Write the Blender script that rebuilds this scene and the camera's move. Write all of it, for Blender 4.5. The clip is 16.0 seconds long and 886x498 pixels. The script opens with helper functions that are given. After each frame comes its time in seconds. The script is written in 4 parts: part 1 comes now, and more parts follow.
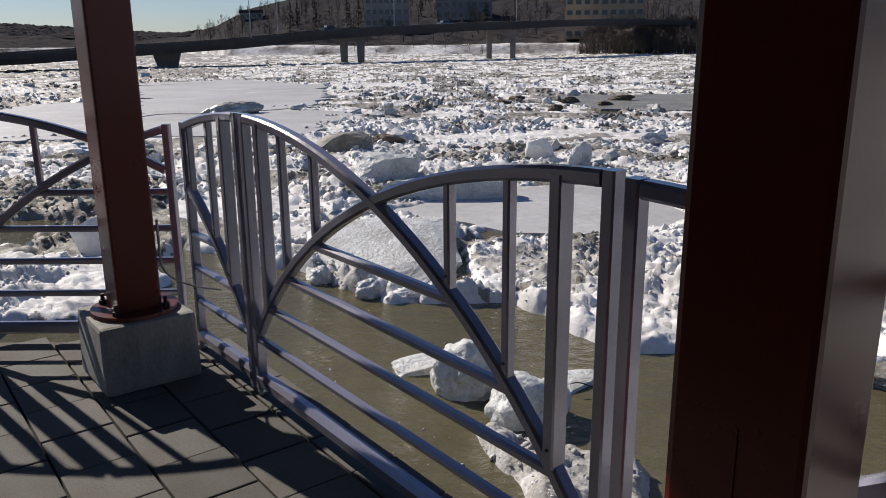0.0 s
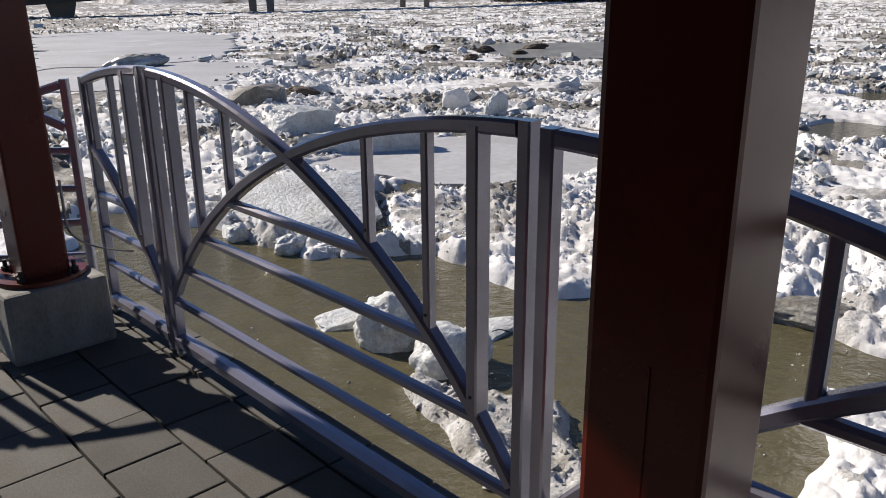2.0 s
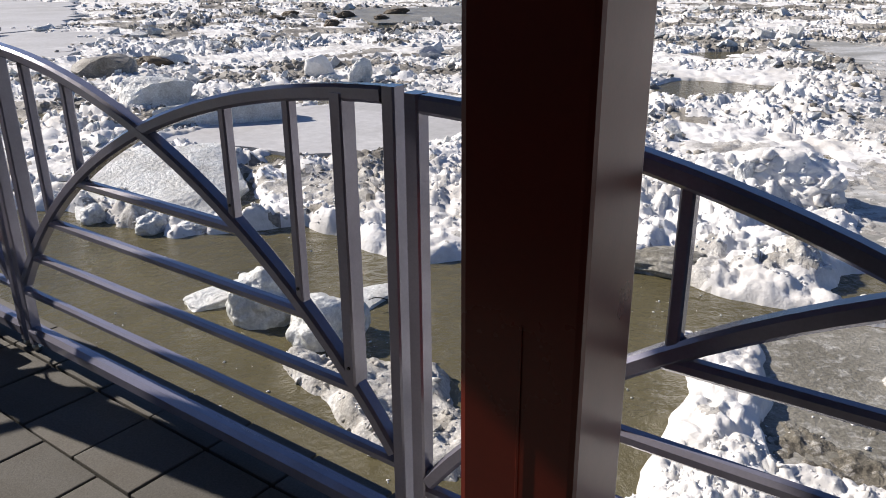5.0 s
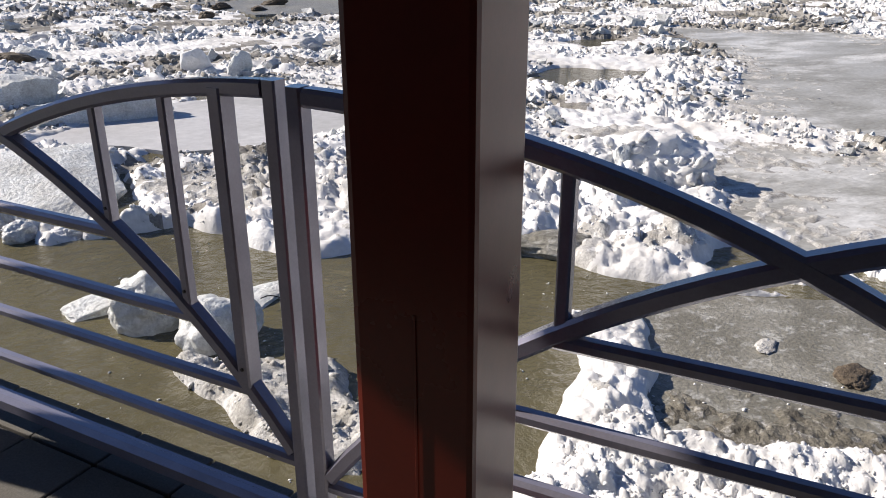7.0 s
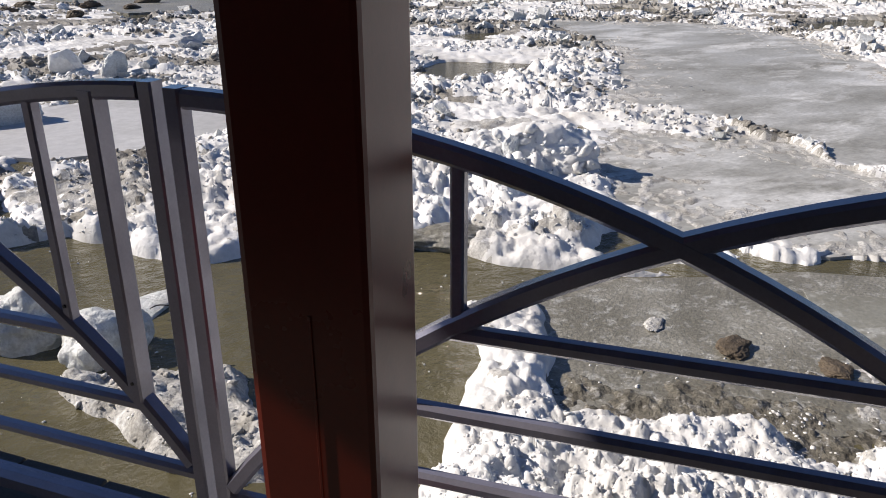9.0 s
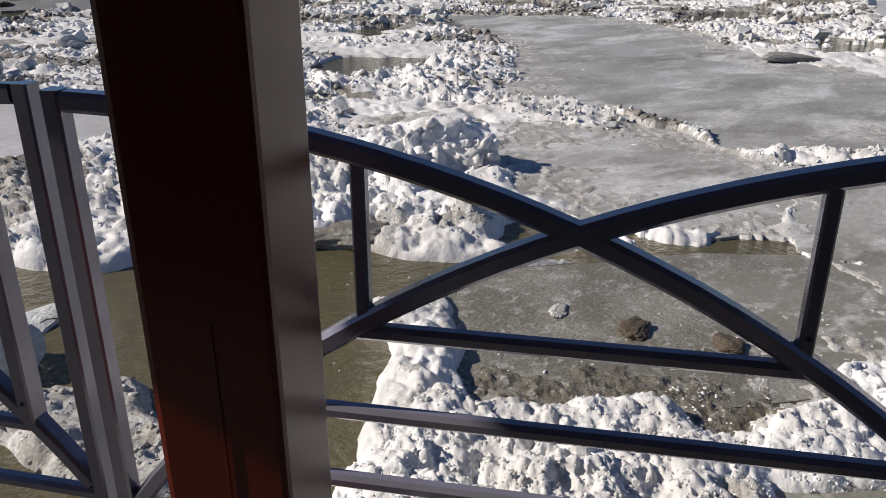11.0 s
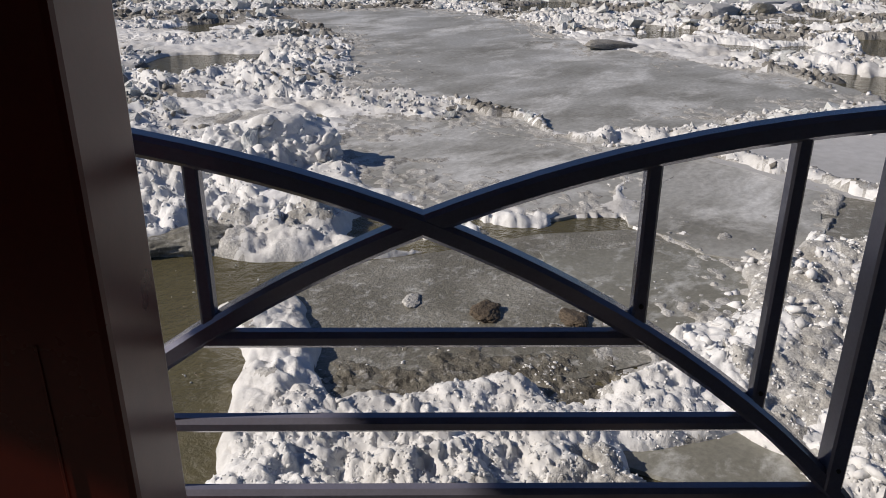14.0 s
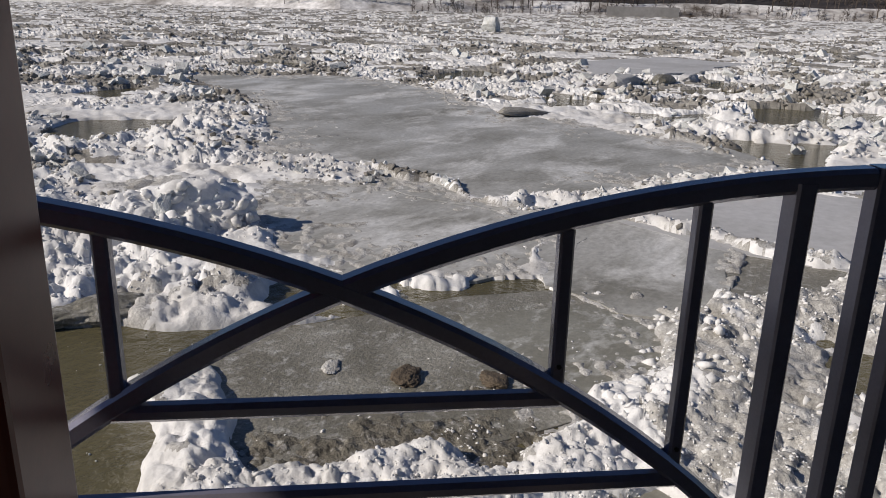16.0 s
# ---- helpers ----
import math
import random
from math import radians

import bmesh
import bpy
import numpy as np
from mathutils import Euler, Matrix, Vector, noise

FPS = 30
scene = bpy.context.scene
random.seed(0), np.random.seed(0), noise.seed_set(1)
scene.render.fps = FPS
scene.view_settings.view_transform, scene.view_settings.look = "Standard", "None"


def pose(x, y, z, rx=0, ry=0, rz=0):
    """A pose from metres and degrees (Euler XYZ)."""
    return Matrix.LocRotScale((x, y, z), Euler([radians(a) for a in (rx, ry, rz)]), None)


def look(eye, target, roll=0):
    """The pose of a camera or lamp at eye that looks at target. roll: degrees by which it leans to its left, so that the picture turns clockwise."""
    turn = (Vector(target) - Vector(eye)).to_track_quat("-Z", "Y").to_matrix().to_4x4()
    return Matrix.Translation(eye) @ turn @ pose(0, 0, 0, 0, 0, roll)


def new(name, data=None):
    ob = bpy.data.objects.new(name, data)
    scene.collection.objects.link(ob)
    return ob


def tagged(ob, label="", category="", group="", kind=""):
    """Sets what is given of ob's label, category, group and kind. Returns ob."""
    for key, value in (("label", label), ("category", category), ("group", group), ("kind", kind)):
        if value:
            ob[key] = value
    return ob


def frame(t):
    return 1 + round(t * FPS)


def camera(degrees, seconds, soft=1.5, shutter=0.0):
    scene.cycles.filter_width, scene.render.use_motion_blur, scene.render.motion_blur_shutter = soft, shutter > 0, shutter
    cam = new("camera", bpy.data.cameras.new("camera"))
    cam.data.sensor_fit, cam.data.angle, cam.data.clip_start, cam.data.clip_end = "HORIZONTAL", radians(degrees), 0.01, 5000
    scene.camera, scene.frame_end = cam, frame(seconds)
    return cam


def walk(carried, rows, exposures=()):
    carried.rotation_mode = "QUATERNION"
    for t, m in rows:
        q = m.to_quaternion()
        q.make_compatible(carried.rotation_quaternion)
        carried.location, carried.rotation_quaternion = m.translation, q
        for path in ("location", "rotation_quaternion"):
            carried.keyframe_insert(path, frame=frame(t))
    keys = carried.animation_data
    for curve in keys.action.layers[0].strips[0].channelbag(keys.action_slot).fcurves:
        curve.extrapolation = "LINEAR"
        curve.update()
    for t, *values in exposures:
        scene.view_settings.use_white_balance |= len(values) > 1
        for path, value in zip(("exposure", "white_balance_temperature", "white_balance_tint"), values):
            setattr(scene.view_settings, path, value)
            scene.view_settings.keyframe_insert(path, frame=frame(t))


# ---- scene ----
# the camera: a slow pan from a spot on the deck
cam = camera(59.0, 16.0, soft=0.95)
PATH = [
    (0.0, pose(0.000, 0.000, 1.334, 75.36, 0.44, -0.00)),
    (0.5, pose(-0.000, -0.003, 1.336, 74.38, 0.35, -1.62)),
    (1.0, pose(-0.000, -0.003, 1.337, 73.37, 0.40, -3.04)),
    (1.5, pose(0.002, -0.002, 1.337, 72.49, 0.41, -4.46)),
    (2.0, pose(0.002, 0.000, 1.336, 71.81, 0.49, -6.08)),
    (2.5, pose(0.002, 0.004, 1.334, 71.18, 0.23, -7.52)),
    (3.0, pose(0.003, 0.007, 1.334, 70.67, 0.23, -8.86)),
    (3.5, pose(0.005, 0.011, 1.331, 70.26, 0.31, -10.24)),
    (6.0, pose(0.008, 0.006, 1.336, 68.91, 0.38, -20.28)),
    (6.5, pose(0.008, 0.003, 1.337, 68.76, 0.34, -22.41)),
    (7.0, pose(0.010, 0.005, 1.335, 68.67, 0.27, -24.23)),
    (7.5, pose(0.010, 0.003, 1.337, 68.57, 0.27, -26.07)),
    (8.0, pose(0.011, 0.002, 1.337, 68.50, 0.28, -28.11)),
    (8.5, pose(0.016, 0.005, 1.335, 68.42, 0.23, -30.27)),
    (9.0, pose(0.013, 0.001, 1.336, 68.32, 0.23, -32.36)),
    (11.5, pose(0.020, 0.001, 1.336, 67.91, 0.01, -41.56)),
    (12.0, pose(0.021, 0.001, 1.335, 67.86, -0.05, -43.52)),
    (12.5, pose(0.022, 0.000, 1.335, 67.74, -0.14, -45.52)),
    (13.0, pose(0.025, -0.000, 1.334, 67.64, -0.08, -47.54)),
    (13.5, pose(0.023, -0.002, 1.335, 67.54, -0.24, -49.46)),
    (14.0, pose(0.023, -0.003, 1.335, 67.51, -0.22, -51.39)),
    (14.5, pose(0.023, -0.004, 1.336, 67.90, -0.50, -53.20)),
    (15.0, pose(0.023, -0.004, 1.336, 69.03, -0.76, -54.78)),
    (15.5, pose(0.021, -0.005, 1.338, 70.70, -1.06, -56.11)),
    (16.0, pose(0.020, -0.006, 1.338, 72.24, -1.33, -57.27)),
]
walk(cam, PATH, [(0.0, 0.02, 6840, 13), (3.5, 0.30, 6840, 13), (7.0, 0.42, 6840, 13), (9.0, 0.2, 6840, 13), (11.8, -0.26, 6840, 13), (16.0, -0.44, 6840, 13)])

# ---- light: a clear sky and a low sun ahead, parallel to the long railing ----
SUN_AZ, SUN_EL = -46.0, 32.5
world = bpy.data.worlds.new("sky")
scene.world = world
world.use_nodes = True
wn = world.node_tree
sky = wn.nodes.new("ShaderNodeTexSky")
sky.sky_type, sky.sun_disc = "NISHITA", False
sky.sun_elevation, sky.sun_rotation = radians(SUN_EL), radians(SUN_AZ)
sky.air_density, sky.dust_density, sky.ozone_density = 1.0, 0.2, 3.0
tint = wn.nodes.new("ShaderNodeMix")
tint.data_type, tint.blend_type = "RGBA", "MULTIPLY"
tint.inputs["Factor"].default_value, tint.inputs["B"].default_value = 1.0, (0.74, 0.88, 1.16, 1)
wn.links.new(sky.outputs[0], tint.inputs["A"])
wn.links.new(tint.outputs["Result"], wn.nodes["Background"].inputs[0])
wn.nodes["Background"].inputs[1].default_value = 0.06
sun = new("sun", bpy.data.lights.new("sun", "SUN"))
sun.data.energy, sun.data.angle, sun.data.color = 5.6, radians(0.55), (1.0, 0.95, 0.87)
sun_dir = Vector((math.sin(radians(SUN_AZ)) * math.cos(radians(SUN_EL)), math.cos(radians(SUN_AZ)) * math.cos(radians(SUN_EL)), math.sin(radians(SUN_EL))))
sun.matrix_world = look(sun_dir * 50, (0, 0, 0))

# ---- materials ----
def material(name, color, rough=0.6, metal=0.0, dirt=None, dirt_scale=3.0, dirt_amount=0.5, grain=0.15, grain_scale=60.0, bump=0.0, bump_scale=40.0, bump_distance=0.01, random_amount=0.0, coat=0.0, stretch=None, rough_var=0.12, ior=1.5, film=False, pale=None, pale_scale=1.0, pale_stretch=(1, 1, 1), pale_from=0.52):
    """A surface with fine grain, larger stains and a fine relief."""
    m = bpy.data.materials.new(name)
    m.use_nodes = True
    nt = m.node_tree
    b = nt.nodes["Principled BSDF"]
    link = nt.links.new

    def node(kind, **values):
        n = nt.nodes.new(kind)
        for key, value in values.items():
            n.inputs[key].default_value = value
        return n

    coord = nt.nodes.new("ShaderNodeTexCoord")
    space = coord.outputs["Object"]
    if stretch:
        mp = node("ShaderNodeMapping", Scale=stretch)
        link(space, mp.inputs[0])
        space = mp.outputs[0]
    big = node("ShaderNodeTexNoise", Scale=dirt_scale, Detail=6.0, Roughness=0.62)
    fine = node("ShaderNodeTexNoise", Scale=grain_scale, Detail=4.0, Roughness=0.6)
    link(space, big.inputs["Vector"])
    link(space, fine.inputs["Vector"])
    ramp = node("ShaderNodeMapRange")
    ramp.inputs["From Min"].default_value, ramp.inputs["From Max"].default_value = 0.42, 0.68
    ramp.inputs["To Max"].default_value = dirt_amount
    link(big.outputs["Fac"], ramp.inputs["Value"])
    mix = nt.nodes.new("ShaderNodeMix")
    mix.data_type = "RGBA"
    mix.inputs["A"].default_value = (*color, 1)
    d = dirt or tuple(c * 0.6 for c in color)
    mix.inputs["B"].default_value = (*d, 1)
    link(ramp.outputs[0], mix.inputs["Factor"])
    surface = mix.outputs["Result"]
    if pale:
        # frosted patches drawn out along the drift
        mp = node("ShaderNodeMapping", Scale=pale_stretch)
        link(coord.outputs["Object"], mp.inputs[0])
        frost = node("ShaderNodeTexNoise", Scale=pale_scale, Detail=9.0, Roughness=0.68, Distortion=0.4)
        link(mp.outputs[0], frost.inputs["Vector"])
        fr = node("ShaderNodeMapRange")
        fr.inputs["From Min"].default_value, fr.inputs["From Max"].default_value = pale_from, pale_from + 0.16
        link(frost.outputs["Fac"], fr.inputs["Value"])
        mix2 = nt.nodes.new("ShaderNodeMix")
        mix2.data_type = "RGBA"
        link(surface, mix2.inputs["A"])
        mix2.inputs["B"].default_value = (*pale, 1)
        link(fr.outputs[0], mix2.inputs["Factor"])
        surface = mix2.outputs["Result"]
    g = node("ShaderNodeMapRange")
    g.inputs["From Min"].default_value, g.inputs["From Max"].default_value = 0.3, 0.7
    g.inputs["To Min"].default_value, g.inputs["To Max"].default_value = 1 - grain, 1 + grain
    link(fine.outputs["Fac"], g.inputs["Value"])
    value = g.outputs[0]
    if random_amount:
        info = nt.nodes.new("ShaderNodeObjectInfo")
        rr = node("ShaderNodeMapRange")
        rr.inputs["To Min"].default_value, rr.inputs["To Max"].default_value = 1 - random_amount, 1 + random_amount
        link(info.outputs["Random"], rr.inputs["Value"])
        mul = nt.nodes.new("ShaderNodeMath")
        mul.operation = "MULTIPLY"
        link(value, mul.inputs[0])
        link(rr.outputs[0], mul.inputs[1])
        value = mul.outputs[0]
    sc = nt.nodes.new("ShaderNodeVectorMath")
    sc.operation = "SCALE"
    link(surface, sc.inputs[0])
    link(value, sc.inputs["Scale"])
    link(sc.outputs[0], b.inputs["Base Color"])
    rv = node("ShaderNodeMapRange")
    rv.inputs["To Min"].default_value, rv.inputs["To Max"].default_value = max(0.02, rough - rough_var), min(1, rough + rough_var)
    link(big.outputs["Fac"], rv.inputs["Value"])
    link(rv.outputs[0], b.inputs["Roughness"])
    b.inputs["Metallic"].default_value, b.inputs["Coat Weight"].default_value, b.inputs["IOR"].default_value = metal, coat, ior
    b.inputs["Coat Roughness"].default_value = 0.1
    if bump:
        relief = node("ShaderNodeTexNoise", Scale=bump_scale, Detail=5.0, Roughness=0.6)
        link(space, relief.inputs["Vector"])
        bn = node("ShaderNodeBump", Strength=bump, Distance=bump_distance)
        link(relief.outputs["Fac"], bn.inputs["Height"])
        link(bn.outputs[0], b.inputs["Coat Normal" if film else "Normal"])
    if film:
        # murky body under a clear rippled surface
        b.inputs["Coat Weight"].default_value, b.inputs["Coat Roughness"].default_value, b.inputs["Coat IOR"].default_value = 1.0, 0.045, 1.33
        b.inputs["Specular IOR Level"].default_value = 0.0
    return m


RAIL = material("grey_paint", (0.24, 0.235, 0.295), 0.17, 0.3, coat=0.35, dirt=(0.18, 0.175, 0.215), dirt_scale=6, dirt_amount=0.6, grain=0.06, grain_scale=160, bump=0.08, bump_scale=260, bump_distance=0.002)
RED = material("red_paint", (0.115, 0.012, 0.005), 0.30, 0.0, ior=1.42, dirt=(0.07, 0.009, 0.006), dirt_scale=2.5, dirt_amount=0.6, grain=0.07, grain_scale=90, bump=0.04, bump_scale=120, bump_distance=0.002)
CONCRETE = material("concrete", (0.30, 0.30, 0.29), 0.85, dirt=(0.16, 0.155, 0.14), dirt_scale=5, dirt_amount=0.85, stretch=(1, 1, 0.4), grain=0.16, grain_scale=120, bump=0.35, bump_scale=90, bump_distance=0.004)
PAVER = material("paver", (0.088, 0.084, 0.076), 0.86, dirt=(0.085, 0.077, 0.065), dirt_scale=4, dirt_amount=0.7, grain=0.22, grain_scale=170, bump=0.4, bump_scale=150, bump_distance=0.003, random_amount=0.20)
JOINT = material("joint_dirt", (0.09, 0.072, 0.055), 0.95, dirt=(0.05, 0.04, 0.03), grain=0.3, grain_scale=100, bump=0.5, bump_scale=120)
STEEL = material("galvanised_steel", (0.42, 0.42, 0.41), 0.35, 0.9, dirt=(0.2, 0.17, 0.14), dirt_scale=30, grain=0.1)
DARK = material("dark_bolt", (0.03, 0.028, 0.027), 0.5, 0.4, grain=0.2)
ROOFWOOD = material("dark_wood", (0.06, 0.045, 0.035), 0.7, dirt=(0.035, 0.025, 0.02), stretch=(1, 8, 1), grain=0.3, bump=0.2)
GRITTY = material("gritty_ice", (0.31, 0.297, 0.272), 0.6, dirt=(0.12, 0.108, 0.088), dirt_scale=0.7, dirt_amount=0.85, grain=0.35, grain_scale=20, bump=0.7, bump_scale=24, bump_distance=0.03, ior=1.2)
SNOW = material("crushed_ice", (0.75, 0.75, 0.745), 0.62, dirt=(0.40, 0.38, 0.35), dirt_scale=0.7, dirt_amount=0.62, grain=0.10, grain_scale=9, bump=0.45, bump_scale=18, bump_distance=0.03, ior=1.15)
FROST = material("frosted_ice", (0.47, 0.46, 0.44), 0.6, dirt=(0.27, 0.255, 0.225), dirt_scale=2.4, dirt_amount=0.85, grain=0.3, grain_scale=28, bump=0.7, bump_scale=30, bump_distance=0.03, pale=(0.64, 0.64, 0.63), pale_scale=3.2, pale_from=0.53, ior=1.2)
BLOCKICE = material("block_ice", (0.64, 0.655, 0.645), 0.42, dirt=(0.38, 0.37, 0.34), dirt_scale=2.2, dirt_amount=0.7, grain=0.2, grain_scale=26, bump=0.9, bump_scale=11, bump_distance=0.05, ior=1.31)
GREYICE = material("grey_ice", (0.385, 0.38, 0.355), 0.42, dirt=(0.20, 0.195, 0.17), dirt_scale=0.42, dirt_amount=0.95, grain=0.2, grain_scale=9, pale=(0.60, 0.60, 0.585), pale_scale=0.55, pale_stretch=(0.75, 1.35, 1), pale_from=0.47, rough_var=0.22, bump=0.3, bump_scale=9, bump_distance=0.02, stretch=(0.85, 1.15, 1), ior=1.31)
PALEICE = material("pale_ice", (0.47, 0.47, 0.475), 0.55, dirt=(0.35, 0.35, 0.345), dirt_scale=0.25, pale=(0.60, 0.60, 0.60), pale_scale=0.4, pale_from=0.56, dirt_amount=0.8, grain=0.1, grain_scale=5, bump=0.3, bump_scale=5, bump_distance=0.03, ior=1.22)
DIRTYICE = material("dirty_ice", (0.165, 0.155, 0.125), 0.4, dirt=(0.30, 0.29, 0.255), dirt_scale=0.9, dirt_amount=0.9, grain=0.3, grain_scale=26, pale=(0.40, 0.395, 0.37), pale_scale=6.5, pale_from=0.52, rough_var=0.25, bump=0.6, bump_scale=20, bump_distance=0.03, ior=1.33)
MUDDYICE = material("muddy_ice", (0.17, 0.157, 0.128), 0.6, dirt=(0.075, 0.066, 0.052), dirt_scale=4.0, dirt_amount=0.9, grain=0.4, grain_scale=30, bump=0.8, bump_scale=28, bump_distance=0.03, pale=(0.46, 0.45, 0.43), pale_scale=7.0, pale_from=0.54, ior=1.25)
THINICE = material("thin_grey_ice", (0.245, 0.24, 0.205), 0.38, dirt=(0.17, 0.162, 0.13), dirt_scale=0.8, dirt_amount=0.8, grain=0.16, grain_scale=18, pale=(0.46, 0.46, 0.435), pale_scale=2.6, pale_stretch=(0.8, 1.3, 1), pale_from=0.50, rough_var=0.2, bump=0.3, bump_scale=14, bump_distance=0.02, ior=1.31)
MUD = material("mud", (0.10, 0.075, 0.05), 0.8, grain=0.3, grain_scale=30, bump=0.8, bump_scale=30, bump_distance=0.03)
WATER = material("muddy_water", (0.105, 0.092, 0.050), 0.06, dirt=(0.070, 0.062, 0.034), dirt_scale=0.6, dirt_amount=0.8, grain=0.06, grain_scale=3, bump=1.0, bump_scale=5.0, bump_distance=0.22, rough_var=0.03, film=True)
BANK = material("snowy_bank", (0.76, 0.75, 0.74), 0.9, dirt=(0.09, 0.07, 0.055), dirt_scale=0.06, dirt_amount=1.0, grain=0.3, grain_scale=0.6, ior=1.1)
HILL = material("wooded_hill", (0.050, 0.047, 0.050), 0.95, dirt=(0.070, 0.062, 0.058), dirt_scale=0.02, dirt_amount=0.8, grain=0.35, grain_scale=0.25, ior=1.03)
TWIG = material("bare_twigs", (0.075, 0.06, 0.05), 0.9, grain=0.3, grain_scale=3)
SPRUCE = material("spruce", (0.022, 0.03, 0.022), 0.9, grain=0.4, grain_scale=2)
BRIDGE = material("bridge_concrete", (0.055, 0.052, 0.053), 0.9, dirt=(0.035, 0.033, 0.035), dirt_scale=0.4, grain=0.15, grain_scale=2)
PIER = material("pier_concrete", (0.22, 0.20, 0.185), 0.9, dirt=(0.12, 0.11, 0.10), dirt_scale=0.5, grain=0.15, grain_scale=2)
TANBRICK = material("tan_brick", (0.40, 0.29, 0.19), 0.85, grain=0.15, grain_scale=2, dirt_scale=0.3)
WHITEWALL = material("white_siding", (0.25, 0.245, 0.24), 0.8, grain=0.1, grain_scale=1, dirt_scale=0.3)
GLASS = material("window_glass", (0.05, 0.06, 0.075), 0.1, grain=0.1)
ROOFING = material("dark_shingle", (0.05, 0.05, 0.055), 0.85, grain=0.2)
CARPAINT = material("car_paint", (0.2, 0.21, 0.23), 0.25, 0.3, grain=0.05, coat=0.5)
CARDARK = material("car_dark_paint", (0.05, 0.05, 0.06), 0.25, 0.3, grain=0.05, coat=0.5)
RUBBER = material("rubber", (0.02, 0.02, 0.02), 0.8)
POLE = material("pole_metal", (0.35, 0.35, 0.36), 0.5, 0.5)


# ---- building helpers ----
def part(name, bm, mat, parent=None, label=""):
    me = bpy.data.meshes.new(name)
    bm.to_mesh(me)
    bm.free()
    me.materials.append(mat)
    ob = new(name, me)
    ob.parent = parent
    if label:
        ob["label"] = label
    return ob


def base(name, m, label, category, group="", kind=""):
    ob = new(name)
    ob.matrix_world = m
    ob.empty_display_size = 0.1
    return tagged(ob, label, category, group, kind)


def box(bm, size, at=(0, 0, 0), rz=0.0, bevel=0.0, taper=1.0, rx=0.0, ry=0.0):
    geo = bmesh.ops.create_cube(bm, size=1.0)
    vs = geo["verts"]
    for v in vs:
        k = taper if v.co.z > 0 else 1.0
        v.co = Vector((v.co.x * size[0] * k, v.co.y * size[1] * k, v.co.z * size[2]))
    if bevel:
        es = list({e for v in vs for e in v.link_edges})
        vs = list({v for f in bmesh.ops.bevel(bm, geom=es, offset=bevel, segments=2, affect="EDGES", profile=0.6)["faces"] for v in f.verts} | {v for v in vs if v.is_valid})
    bmesh.ops.transform(bm, matrix=pose(*at, rx, ry, rz), verts=vs)
    return vs


def sweep(bm, path, side, w, h, chamfer=0.004, bulge=0.0):
    """A bar of chamfered section along a path: w across the fixed side vector, h across the rest. Round if chamfer is None."""
    side = Vector(side).normalized()
    if chamfer is None:
        prof = [(math.cos(a) * w / 2, math.sin(a) * h / 2) for a in (2 * math.pi * k / 8 for k in range(8))]
    else:
        a, b, c = w / 2, h / 2, chamfer
        prof = [(a - c, b), (c - a, b), (-a, b - c), (-a, c - b), (c - a, -b), (a - c, -b), (a, c - b), (a, b - c)]
    pts = [Vector(p) for p in path]
    rings = []
    for i, p in enumerate(pts):
        d = (pts[min(i + 1, len(pts) - 1)] - pts[max(i - 1, 0)]).normalized()
        up = side.cross(d).normalized()
        rings.append([bm.verts.new(p + side * x + up * y) for x, y in prof])
    for r, s in zip(rings, rings[1:]):
        for k in range(8):
            bm.faces.new((r[k], r[(k + 1) % 8], s[(k + 1) % 8], s[k]))
    bm.faces.new(rings[0][::-1])
    bm.faces.new(rings[-1])
    bmesh.ops.recalc_face_normals(bm, faces=bm.faces)


def bar(name, path, side, w, h, mat, parent, chamfer=0.004, label=""):
    bm = bmesh.new()
    sweep(bm, path, side, w, h, chamfer)
    return part(name, bm, mat, parent, label)


def cylinder(bm, r1, r2, depth, at, segs=12, rx=0.0, ry=0.0):
    g = bmesh.ops.create_cone(bm, cap_ends=True, segments=segs, radius1=r1, radius2=r2, depth=depth)
    bmesh.ops.transform(bm, matrix=pose(*at, rx, ry, 0), verts=g["verts"])


def prism(bm, outline, z0, z1):
    lo = [bm.verts.new((x, y, z0)) for x, y in outline]
    hi = [bm.verts.new((x, y, z1)) for x, y in outline]
    n = len(outline)
    for i in range(n):
        bm.faces.new((lo[i], lo[(i + 1) % n], hi[(i + 1) % n], hi[i]))
    bm.faces.new(hi)
    bm.faces.new(lo[::-1])
    bmesh.ops.recalc_face_normals(bm, faces=bm.faces)


# ---- the plan: u runs along the long railing, n across it towards the river ----
PHI = 142.4
U = Vector((math.sin(radians(PHI)), math.cos(radians(PHI)), 0))
N = Vector((-U.y, U.x, 0))
WATER_Z = -2.6


def un(u, n, z=0.0):
    p = U * u + N * n
    return Vector((p.x, p.y, z))


# ---- deck ----
DECK_EDGE = [(-7.0, 3.526), (-1.078, 3.526), (0.43, 1.57), (1.54, 0.14), (2.69, -1.27), (5.2, -4.6), (-7.0, -4.6)]
bm = bmesh.new()
prism(bm, DECK_EDGE, -0.40, -0.035)
deck = tagged(part("floor", bm, JOINT), "grey paved riverside deck with dirt in its joints", "floor", kind="structure")
bm = bmesh.new()
prism(bm, [(-7.0, 3.40), (-1.15, 3.40), (0.34, 1.49), (1.45, 0.06), (2.60, -1.35), (5.05, -4.6), (-7.0, -4.6)], -5.0, -0.405)
tagged(part("wall_river", bm, CONCRETE), "concrete river wall under the deck edge", "wall", kind="structure")


# ---- railings ----
def sag(x):
    """How far the arch has dropped, x metres from its peak."""
    x = max(0.0, x)
    return 1.699 * (1 - math.sqrt(max(0.0, 1 - (x / 2.038) ** 2)))


HALF = 0.901
TOP = 1.082


